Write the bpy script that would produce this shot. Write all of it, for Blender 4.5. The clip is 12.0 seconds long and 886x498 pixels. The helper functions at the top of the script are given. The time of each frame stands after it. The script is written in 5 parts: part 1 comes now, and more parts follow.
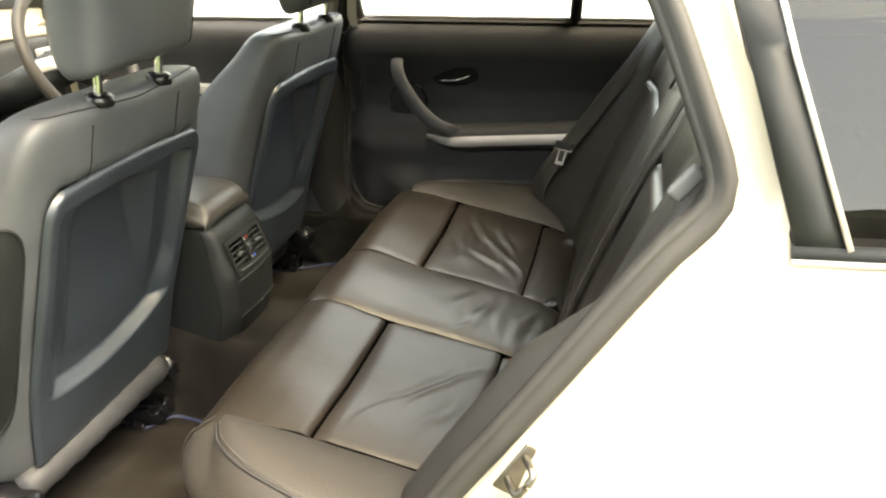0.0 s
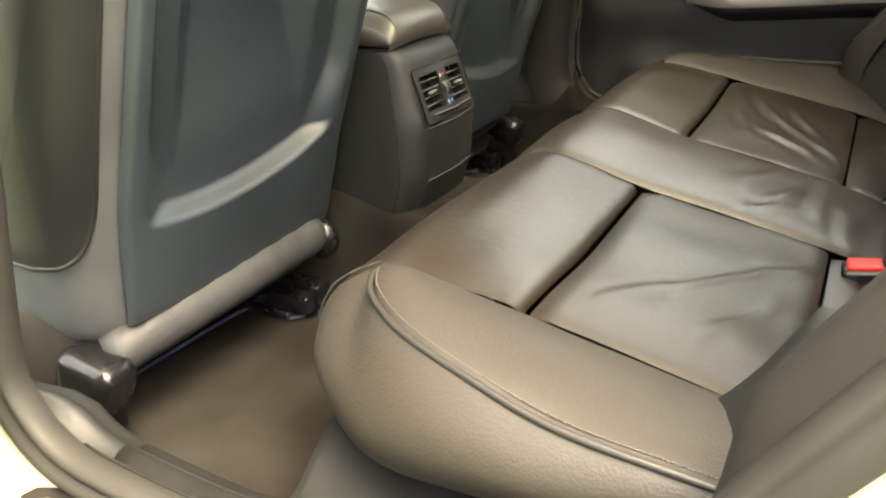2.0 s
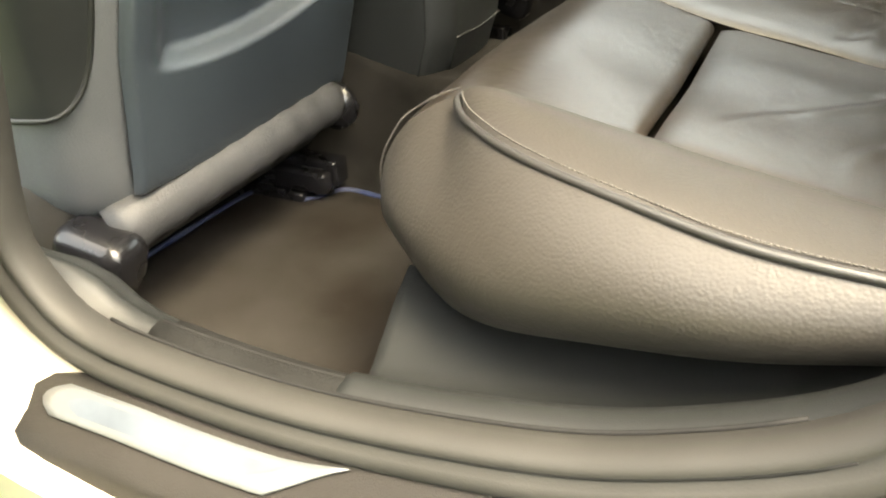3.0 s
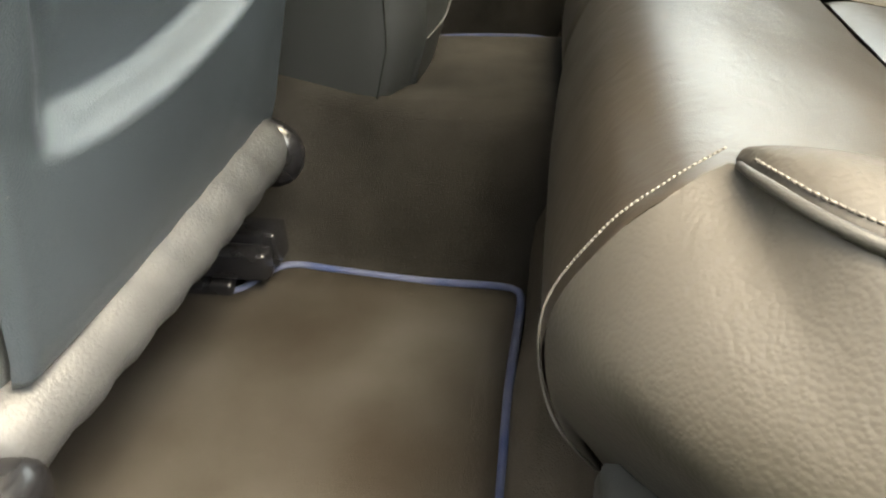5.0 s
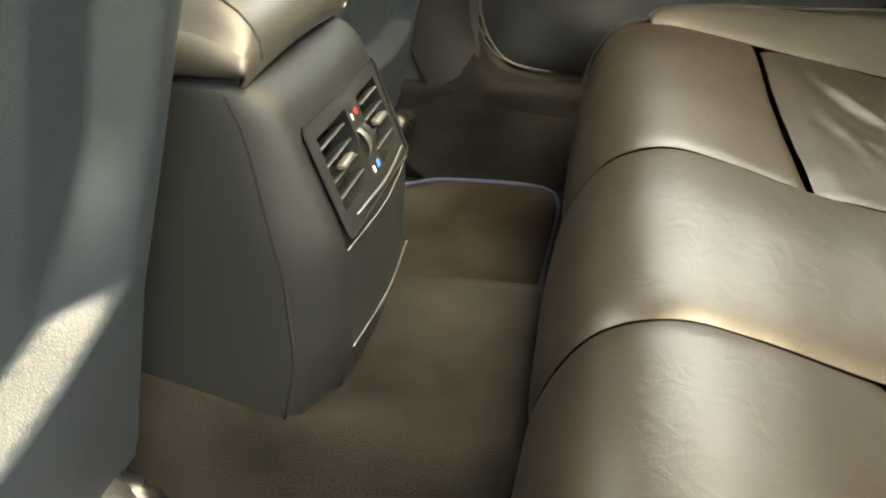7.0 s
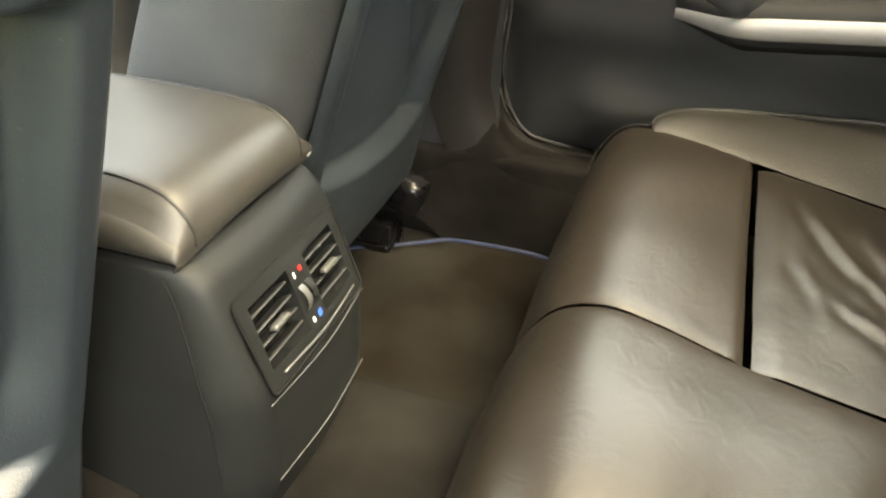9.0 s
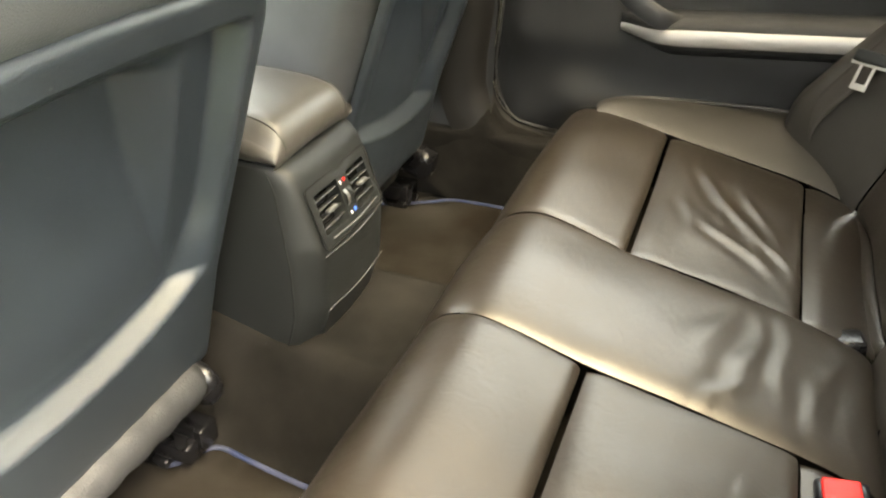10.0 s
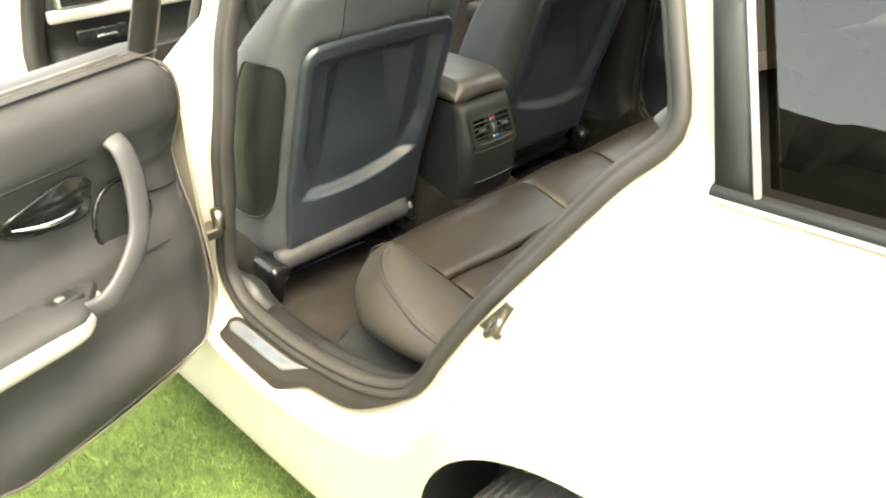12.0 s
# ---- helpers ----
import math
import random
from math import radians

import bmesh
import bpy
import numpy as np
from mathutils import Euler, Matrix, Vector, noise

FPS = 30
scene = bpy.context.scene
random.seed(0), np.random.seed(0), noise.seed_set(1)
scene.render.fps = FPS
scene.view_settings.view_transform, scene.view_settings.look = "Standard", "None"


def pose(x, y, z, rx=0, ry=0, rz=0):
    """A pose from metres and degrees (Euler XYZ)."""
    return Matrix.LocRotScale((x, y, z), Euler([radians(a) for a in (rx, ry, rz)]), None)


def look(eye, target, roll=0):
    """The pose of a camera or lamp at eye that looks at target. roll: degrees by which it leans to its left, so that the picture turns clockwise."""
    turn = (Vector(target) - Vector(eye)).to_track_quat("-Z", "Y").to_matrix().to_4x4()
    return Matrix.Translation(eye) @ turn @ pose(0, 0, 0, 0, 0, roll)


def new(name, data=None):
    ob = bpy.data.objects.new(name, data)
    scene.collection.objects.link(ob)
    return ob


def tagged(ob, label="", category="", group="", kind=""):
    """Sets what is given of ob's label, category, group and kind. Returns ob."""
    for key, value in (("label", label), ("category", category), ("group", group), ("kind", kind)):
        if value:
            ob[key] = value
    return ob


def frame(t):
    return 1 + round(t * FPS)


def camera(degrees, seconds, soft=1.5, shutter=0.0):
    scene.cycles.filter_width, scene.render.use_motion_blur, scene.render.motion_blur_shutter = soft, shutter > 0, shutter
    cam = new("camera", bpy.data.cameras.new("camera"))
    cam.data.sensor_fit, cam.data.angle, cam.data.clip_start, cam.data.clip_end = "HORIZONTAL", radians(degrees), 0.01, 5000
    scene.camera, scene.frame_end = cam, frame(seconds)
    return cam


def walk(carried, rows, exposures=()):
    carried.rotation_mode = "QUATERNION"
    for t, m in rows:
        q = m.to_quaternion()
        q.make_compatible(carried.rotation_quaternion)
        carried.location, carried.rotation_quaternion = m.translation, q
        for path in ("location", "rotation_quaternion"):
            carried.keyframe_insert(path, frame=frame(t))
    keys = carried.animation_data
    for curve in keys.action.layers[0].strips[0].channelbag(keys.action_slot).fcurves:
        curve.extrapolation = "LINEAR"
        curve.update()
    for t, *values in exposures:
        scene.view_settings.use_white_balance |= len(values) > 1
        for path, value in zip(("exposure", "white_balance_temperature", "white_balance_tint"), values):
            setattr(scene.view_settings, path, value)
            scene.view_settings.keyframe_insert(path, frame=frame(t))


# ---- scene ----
cam = camera(59.4, 12.0, 2.2)
EXPOSURES = [(0, 3.8, 8700, 6), (1.5, 4.15, 9600, 6), (2.5, 4.1, 9000, 5), (4.5, 4.5, 8400, 3), (6.5, 4.8, 9300, 3), (7.5, 4.65, 9400, 4), (9.5, 4.6, 9100, 4), (10.5, 4.7, 9100, 6), (11.5, 4.45, 9100, 4), (12, 3.8, 8500, 4)]
PATH = [
    (0, (0.447, -1.438, 1.325), (0.0, 0.335, 0.515), -1.1),
    (0.5, (0.383, -1.409, 1.248), (-0.084, 0.355, 0.429), -0.8),
    (1, (0.329, -1.261, 1.137), (-0.278, 0.461, 0.322), -0.8),
    (1.5, (0.288, -1.161, 1.048), (-0.515, 0.485, 0.245), -1.1),
    (2, (0.235, -1.104, 0.914), (-0.648, 0.492, 0.092), -1.7),
    (2.5, (0.164, -1.098, 0.827), (-0.696, 0.448, -0.107), -2.2),
    (2.7, (0.138, -1.093, 0.813), (-0.694, 0.439, -0.167), -2.2),
    (4.3, (-0.114, -0.944, 0.749), (-0.441, 0.722, -0.309), -2.7),
    (4.5, (-0.142, -0.914, 0.751), (-0.461, 0.754, -0.306), -2.6),
    (5, (-0.208, -0.847, 0.735), (-0.513, 0.825, -0.32), -2.4),
    (5.5, (-0.214, -0.755, 0.747), (-0.544, 0.913, -0.306), -2.8),
    (6, (-0.208, -0.676, 0.781), (-0.546, 1.009, -0.243), -2.9),
    (6.5, (-0.211, -0.604, 0.813), (-0.534, 1.091, -0.198), -2.6),
    (7, (-0.187, -0.522, 0.866), (-0.557, 1.154, -0.161), -0.8),
    (7.5, (-0.173, -0.44, 0.898), (-0.652, 1.197, -0.147), 0.6),
    (7.7, (-0.168, -0.403, 0.91), (-0.684, 1.21, -0.154), 1.4),
    (9.3, (-0.045, -0.495, 1.032), (-0.598, 1.087, -0.045), 0.8),
    (9.5, (-0.006, -0.584, 1.045), (-0.585, 1.018, -0.004), 0.5),
    (10, (0.092, -0.808, 1.125), (-0.526, 0.773, 0.067), 0.8),
    (10.5, (0.153, -0.958, 1.187), (-0.594, 0.575, 0.143), 1.2),
    (11, (0.276, -1.093, 1.283), (-0.645, 0.339, 0.232), 0.9),
    (11.5, (0.513, -1.275, 1.344), (-0.569, 0.056, 0.316), 0.2),
    (12, (0.9, -1.422, 1.371), (-0.337, -0.213, 0.368), -0.7),
]
walk(cam, [(t, look(eye, target, roll)) for t, eye, target, roll in PATH], EXPOSURES)

# ---- daylight ----
world = bpy.data.worlds.new("sky")
scene.world = world
world.use_nodes = True
wn = world.node_tree
sky = wn.nodes.new("ShaderNodeTexSky")
sky.sky_type = "NISHITA"
sky.sun_disc = False
sky.sun_elevation, sky.sun_rotation = radians(66), radians(113)
sky.altitude, sky.air_density, sky.dust_density, sky.ozone_density = 50, 1.0, 3.0, 0.6
haze = wn.nodes.new("ShaderNodeHueSaturation")
haze.inputs["Saturation"].default_value = 0.6
wn.links.new(sky.outputs[0], haze.inputs["Color"])
wn.links.new(haze.outputs[0], wn.nodes["Background"].inputs[0])
wn.nodes["Background"].inputs[1].default_value = 0.19
sun = new("sun", bpy.data.lights.new("sun", "SUN"))
sun.data.energy, sun.data.angle, sun.data.color = 1.1, radians(36), (1.0, 0.95, 0.88)
# veiled sun behind the car, on the side of the open doors
sun.matrix_world = look((1.4, -0.6, 3.4), (0, 0, 0))


# ---- materials ----
def material(name, base, rough=0.5, metal=0.0, vary=0.12, vscale=9.0, grain=0.0, gscale=600.0, gkind="noise",
             coat=0.0, wear=0.0, second=None, sheen=0.0, coat_rough=0.06, spec=0.5, specks=0.0, speck_scale=160.0, wrinkle=0.0, tint=(1, 1, 1)):
    m = bpy.data.materials.new(name)
    m.use_nodes = True
    nt = m.node_tree
    b = nt.nodes["Principled BSDF"]
    b.inputs["Roughness"].default_value, b.inputs["Metallic"].default_value = rough, metal
    b.inputs["Coat Weight"].default_value = coat
    b.inputs["Coat Roughness"].default_value = coat_rough
    b.inputs["Specular IOR Level"].default_value = spec
    b.inputs["Specular Tint"].default_value = (*tint, 1)
    b.inputs["Sheen Weight"].default_value = sheen
    tc = nt.nodes.new("ShaderNodeTexCoord")
    big = nt.nodes.new("ShaderNodeTexNoise")
    big.inputs["Scale"].default_value, big.inputs["Detail"].default_value = vscale, 6
    nt.links.new(tc.outputs["Object"], big.inputs["Vector"])
    ramp = nt.nodes.new("ShaderNodeValToRGB")
    other = second or base
    lo = [c * (1 - vary) for c in base]
    hi = [min(1, c * (1 + vary)) for c in other]
    ramp.color_ramp.elements[0].color, ramp.color_ramp.elements[1].color = (*lo, 1), (*hi, 1)
    ramp.color_ramp.elements[0].position, ramp.color_ramp.elements[1].position = 0.3, 0.7
    nt.links.new(big.outputs["Fac"], ramp.inputs["Fac"])
    nt.links.new(ramp.outputs["Color"], b.inputs["Base Color"])
    if specks:
        # sparse pale scuffs and dust
        dust = nt.nodes.new("ShaderNodeTexNoise")
        dust.inputs["Scale"].default_value, dust.inputs["Detail"].default_value = speck_scale, 2
        nt.links.new(tc.outputs["Object"], dust.inputs["Vector"])
        cut = nt.nodes.new("ShaderNodeMapRange")
        cut.inputs["From Min"].default_value, cut.inputs["From Max"].default_value = 0.735, 0.80
        nt.links.new(dust.outputs["Fac"], cut.inputs["Value"])
        blend = nt.nodes.new("ShaderNodeMix")
        blend.data_type = "RGBA"
        blend.inputs["B"].default_value = (specks, specks, specks, 1)
        nt.links.new(cut.outputs["Result"], blend.inputs["Factor"])
        nt.links.new(ramp.outputs["Color"], blend.inputs["A"])
        nt.links.new(blend.outputs["Result"], b.inputs["Base Color"])
    if wear:
        mr = nt.nodes.new("ShaderNodeMapRange")
        mr.inputs["To Min"].default_value, mr.inputs["To Max"].default_value = rough - wear, rough + wear
        n2 = nt.nodes.new("ShaderNodeTexNoise")
        n2.inputs["Scale"].default_value, n2.inputs["Detail"].default_value = vscale * 2.3, 5
        nt.links.new(tc.outputs["Object"], n2.inputs["Vector"])
        nt.links.new(n2.outputs["Fac"], mr.inputs["Value"])
        nt.links.new(mr.outputs["Result"], b.inputs["Roughness"])
    if grain:
        if gkind == "leather":
            g = nt.nodes.new("ShaderNodeTexVoronoi")
            g.feature = "DISTANCE_TO_EDGE"
            out = g.outputs["Distance"]
        elif gkind == "pebble":
            g = nt.nodes.new("ShaderNodeTexVoronoi")
            g.feature = "SMOOTH_F1"
            g.inputs["Smoothness"].default_value = 0.6
            out = g.outputs["Distance"]
        else:
            g = nt.nodes.new("ShaderNodeTexNoise")
            g.inputs["Detail"].default_value = 3
            out = g.outputs["Fac"]
        g.inputs["Scale"].default_value = gscale
        nt.links.new(tc.outputs["Object"], g.inputs["Vector"])
        bump = nt.nodes.new("ShaderNodeBump")
        bump.inputs["Strength"].default_value, bump.inputs["Distance"].default_value = grain, 0.002
        bump.invert = gkind == "pebble"
        nt.links.new(out, bump.inputs["Height"])
        nt.links.new(bump.outputs["Normal"], b.inputs["Normal"])
        if wrinkle:
            fold = nt.nodes.new("ShaderNodeTexNoise")
            fold.inputs["Scale"].default_value, fold.inputs["Detail"].default_value = 48, 5
            fold.inputs["Distortion"].default_value = 1.2
            nt.links.new(tc.outputs["Object"], fold.inputs["Vector"])
            soft = nt.nodes.new("ShaderNodeBump")
            soft.inputs["Strength"].default_value, soft.inputs["Distance"].default_value = wrinkle, 0.004
            nt.links.new(fold.outputs["Fac"], soft.inputs["Height"])
            nt.links.new(soft.outputs["Normal"], bump.inputs["Normal"])
    return m


LEATHER = material("black_leather", (0.0185, 0.016, 0.013), 0.56, vary=0.2, grain=0.14, gscale=430, gkind="pebble", wear=0.06, wrinkle=0.12)
LEATHER_PLAIN = material("smooth_black_leather", (0.0150, 0.0115, 0.0085), 0.36, vary=0.22, grain=0.10, gscale=760, gkind="leather", wear=0.07, spec=0.9, wrinkle=0.14, tint=(1, 0.95, 0.88))
LEATHER_SHELL = material("anthracite_leather", (0.064, 0.068, 0.073), 0.45, vary=0.18, grain=0.3, gscale=380, gkind="leather", wear=0.06, coat=0.1, coat_rough=0.38)
FLANK = material("satin_black_plastic", (0.014, 0.0155, 0.0155), 0.40, wear=0.06, spec=0.22)
SEAM = material("dark_seam_line", (0.012, 0.012, 0.012), 0.8, spec=0.1)
LID_LEATHER = material("fine_grained_leather", (0.047, 0.043, 0.038), 0.36, vary=0.15, grain=0.2, gscale=900, gkind="leather", wear=0.06, coat=0.25, coat_rough=0.35)
DARK_BOX = material("base_carpet", (0.017, 0.0145, 0.012), 0.9, vary=0.25, grain=0.8, gscale=900, spec=0.1)
PIPING = material("piping_leather", (0.020, 0.019, 0.018), 0.44, grain=0.15, gscale=900)
PALE_EDGE = material("pale_grey_edge", (0.06, 0.055, 0.05), 0.5, grain=0.15, gscale=900)
THREAD = material("seam_thread", (0.06, 0.055, 0.049), 0.8, grain=0.3, gscale=1500)
PLASTIC = material("grained_dark_plastic", (0.0115, 0.0125, 0.0125), 0.44, vary=0.12, grain=0.3, gscale=1100, wear=0.06, spec=0.32)
PANEL = material("slate_seat_back_plastic", (0.0235, 0.030, 0.037), 0.31, vary=0.18, grain=0.3, gscale=900, wear=0.07, spec=0.8, specks=0.10)
TRIM = material("charcoal_trim", (0.012, 0.011, 0.010), 0.5, vary=0.15, grain=0.3, gscale=900, wear=0.06, spec=0.25)
LINING = material("grey_pillar_plastic", (0.0155, 0.015, 0.014), 0.55, vary=0.15, grain=0.25, gscale=900, wear=0.06, spec=0.3)
DOOR_TRIM = material("door_card_vinyl", (0.023, 0.0232, 0.0238), 0.55, vary=0.16, grain=0.42, gscale=700, gkind="leather", wear=0.06, spec=0.3)
GLOSS_BLACK = material("gloss_black_plastic", (0.006, 0.006, 0.007), 0.27, coat=0.1, wear=0.05, spec=0.35)
SCUFFED = material("scuffed_black_rubber", (0.008, 0.0082, 0.008), 0.78, vary=0.3, vscale=22, grain=0.5, gscale=420, wear=0.1, spec=0.12, specks=0.05, speck_scale=120.0)
RUBBER = material("door_seal_rubber", (0.025, 0.0245, 0.023), 0.6, vary=0.2, grain=0.1, gscale=700, spec=0.25)
CARPET = material("dark_brown_carpet", (0.0125, 0.0115, 0.0104), 0.95, vary=0.5, vscale=9, grain=0.9, gscale=900, spec=0.06, specks=0.035, speck_scale=260.0)
CARPET_TAN = material("tan_riser_carpet", (0.036, 0.030, 0.024), 0.95, vary=0.25, vscale=14, grain=0.9, gscale=900, spec=0.06)
MAT_PILE = material("mat_pile", (0.0215, 0.0168, 0.0128), 0.95, vary=0.42, vscale=6, second=(0.0215, 0.0200, 0.0180), grain=0.9, gscale=1100, spec=0.06, specks=0.05, speck_scale=240.0)
MAT_TRIM = material("mat_binding", (0.022, 0.034, 0.085), 0.7, vary=0.25, vscale=26, grain=0.6, gscale=700, second=(0.038, 0.043, 0.066), spec=0.15)
CLOTH_GREY = material("grey_vinyl", (0.031, 0.032, 0.034), 0.55, vary=0.2, grain=0.4, gscale=350, spec=0.4)
GUIDE = material("light_grey_plastic", (0.10, 0.10, 0.098), 0.5, vary=0.06, grain=0.2, gscale=900)
CHROME = material("chrome", (0.75, 0.74, 0.72), 0.14, 1.0, vary=0.05)
SATIN = material("satin_silver", (0.40, 0.385, 0.365), 0.5, 0.6, vary=0.05, grain=0.1, gscale=800)
TAB = material("dull_silver_plastic", (0.13, 0.13, 0.125), 0.4, 0.5, vary=0.05)
STEEL = material("worn_steel", (0.16, 0.15, 0.13), 0.4, 1.0, vary=0.25, vscale=40, wear=0.1)
PAINT = material("white_car_paint", (0.40, 0.362, 0.29), 0.3, vary=0.02, coat=0.6)
RED = material("red_button", (0.55, 0.012, 0.01), 0.45, vary=0.08)
BLUE_DOT = material("blue_mark", (0.03, 0.12, 0.6), 0.4)
WHITE_MARK = material("white_mark", (0.7, 0.7, 0.7), 0.5)
TYRE = material("tyre_rubber", (0.03, 0.029, 0.028), 0.75, vary=0.25, grain=0.5, gscale=200)
HEADLINER = material("headliner_cloth", (0.15, 0.145, 0.137), 0.9, vary=0.06, grain=0.4, gscale=900)
WALL_PAINT = material("white_rendered_wall", (0.8, 0.79, 0.76), 0.85, vary=0.05, vscale=1.5, grain=0.4, gscale=60)
TURF = material("turf_base", (0.042, 0.065, 0.018), 0.9, vary=0.4, vscale=60, grain=0.9, gscale=300, spec=0.1)
BLADE = material("turf_blade", (0.060, 0.100, 0.024), 0.6, vary=0.35, vscale=25, second=(0.105, 0.15, 0.045), spec=0.2)
HEDGE = material("hedge_leaves", (0.015, 0.019, 0.014), 0.8, vary=0.5, vscale=3, grain=0.8, gscale=30, second=(0.022, 0.028, 0.02))
WEBBING = material("seat_belt_webbing", (0.045, 0.04, 0.036), 0.75, vary=0.15, grain=0.6, gscale=700, spec=0.15)
SILL_PLATE = material("brushed_alloy", (0.10, 0.108, 0.112), 0.45, 0.3, vary=0.06, vscale=20, wear=0.08)
SILL_FILM = material("scuffed_clear_film", (0.07, 0.085, 0.105), 0.35, 0.2, vary=0.2, vscale=25, wear=0.1)


def glass_material(name, tint, gloss=0.0):
    m = bpy.data.materials.new(name)
    m.use_nodes = True
    nt = m.node_tree
    nt.nodes.remove(nt.nodes["Principled BSDF"])
    tr, gl = (nt.nodes.new("ShaderNodeBsdf" + k) for k in ("Transparent", "Glossy"))
    mix = nt.nodes.new("ShaderNodeMixShader")
    fr = nt.nodes.new("ShaderNodeFresnel")
    fr.inputs["IOR"].default_value = 1.5
    tr.inputs["Color"].default_value = (*tint, 1)
    gl.inputs["Roughness"].default_value = gloss
    nt.links.new(fr.outputs[0], mix.inputs[0])
    nt.links.new(tr.outputs[0], mix.inputs[1])
    nt.links.new(gl.outputs[0], mix.inputs[2])
    nt.links.new(mix.outputs[0], nt.nodes["Material Output"].inputs[0])
    return m


GLASS = glass_material("clear_glass", (0.88, 0.92, 0.9))
ROOF_GLASS = glass_material("roof_glass", (0.38, 0.385, 0.36))
PRIVACY = glass_material("tinted_glass", (0.13, 0.125, 0.095))


# ---- mesh helpers ----
def thing(name, base, label, category, group="", kind=""):
    ob = new(name)
    ob.location = base
    return tagged(ob, label, category, group, kind)


def part(name, bm, mat, parent=None, label="", smooth_shade=True):
    me = bpy.data.meshes.new(name)
    bmesh.ops.recalc_face_normals(bm, faces=bm.faces)
    bm.to_mesh(me)
    bm.free()
    for m in (mat if isinstance(mat, (list, tuple)) else (mat,)):
        me.materials.append(m)
    if smooth_shade:
        me.polygons.foreach_set("use_smooth", [True] * len(me.polygons))
    ob = new(name, me)
    if parent:
        ob.parent = parent
        if parent.type == "EMPTY":
            ob.matrix_parent_inverse = Matrix.Translation(parent.location).inverted()
    if label:
        tagged(ob, label)
    return ob


def bevelled(ob, width=0.003, segments=2, angle=35):
    mod = ob.modifiers.new("soft_edges", "BEVEL")
    mod.width, mod.segments, mod.limit_method, mod.angle_limit = width, segments, "ANGLE", radians(angle)
    wn_ = ob.modifiers.new("shading", "WEIGHTED_NORMAL")
    wn_.keep_sharp = True
    return ob


def thick(ob, t, offset=-1.0):
    mod = ob.modifiers.new("thickness", "SOLIDIFY")
    mod.thickness, mod.offset = t, offset
    return ob


def step(x, a, b):
    t = np.clip((np.asarray(x, float) - a) / (b - a), 0, 1)
    return t * t * (3 - 2 * t)


def spline(points, n, closed=False):
    """n points on a smooth line through the points, evenly spaced."""
    p = np.array(points, float)
    if closed:
        q = np.vstack([p[-1], p, p[0], p[1]])
    else:
        q = np.vstack([2 * p[0] - p[1], p, 2 * p[-1] - p[-2]])
    fine = []
    for i in range(1, len(q) - 2):
        t = np.linspace(0, 1, 24, endpoint=False)[:, None]
        a, b, c, d = q[i - 1], q[i], q[i + 1], q[i + 2]
        fine.append(0.5 * (2 * b + (c - a) * t + (2 * a - 5 * b + 4 * c - d) * t ** 2 + (3 * b - a - 3 * c + d) * t ** 3))
    fine = np.vstack(fine + [q[-2][None]])
    run = np.concatenate([[0], np.cumsum(np.linalg.norm(np.diff(fine, axis=0), axis=1))])
    s = np.linspace(0, run[-1], n, endpoint=not closed)
    return np.stack([np.interp(s, run, fine[:, k]) for k in range(p.shape[1])], 1)


def sheet(P, wrap_u=False, wrap_v=False, cap=False):
    """A bmesh over a grid of points (nu, nv, 3)."""
    P = np.asarray(P, float)
    nu, nv = P.shape[:2]
    bm = bmesh.new()
    vs = [[bm.verts.new(P[i, j]) for j in range(nv)] for i in range(nu)]
    for i in range(nu if wrap_u else nu - 1):
        for j in range(nv if wrap_v else nv - 1):
            i2, j2 = (i + 1) % nu, (j + 1) % nv
            bm.faces.new((vs[i][j], vs[i2][j], vs[i2][j2], vs[i][j2]))
    if cap:
        bm.faces.new(vs[0])
        bm.faces.new(vs[-1])
    return bm


def tube(points, r, n=10, closed=False, cap=True, flat=1.0, up=(0, 0, 1)):
    """A round (or flattened) bar along a line."""
    p = np.array(points, float)
    rr = np.broadcast_to(np.asarray(r, float), (len(p),))
    tang = np.gradient(p, axis=0) if not closed else np.roll(p, -1, 0) - np.roll(p, 1, 0)
    tang /= np.linalg.norm(tang, axis=1)[:, None] + 1e-12
    rings = []
    ref = np.array(up, float)
    for k in range(len(p)):
        a = np.cross(tang[k], ref)
        if np.linalg.norm(a) < 1e-3:
            a = np.cross(tang[k], (1, 0.2, 0))
        a /= np.linalg.norm(a)
        b = np.cross(a, tang[k])
        th = np.linspace(0, 2 * np.pi, n, endpoint=False)[:, None]
        rings.append(p[k] + rr[k] * (np.cos(th) * a + flat * np.sin(th) * b))
    return sheet(rings, wrap_u=closed, wrap_v=True, cap=cap and not closed)


def box(lo, hi, bevel=0.004, seg=2):
    bm = bmesh.new()
    bmesh.ops.create_cube(bm, size=1)
    lo, hi = np.array(lo, float), np.array(hi, float)
    for v in bm.verts:
        v.co = Vector((lo + hi) / 2 + np.array(v.co) * (hi - lo))
    if bevel:
        bmesh.ops.bevel(bm, geom=list(bm.edges), offset=min(bevel, 0.45 * (hi - lo).min()), segments=seg, affect="EDGES", profile=0.6)
    return bm


def moved(bm, m):
    bmesh.ops.transform(bm, matrix=m, verts=bm.verts)
    return bm


def joined(*bms):
    out = bms[0]
    for b in bms[1:]:
        me = bpy.data.meshes.new("tmp")
        b.to_mesh(me)
        b.free()
        out.from_mesh(me)
        bpy.data.meshes.remove(me)
    return out


def flipped(bm, side):
    """The same on the other side of the car for side = -1."""
    if side < 0:
        bmesh.ops.scale(bm, vec=(1, -1, 1), verts=bm.verts)
    return bm


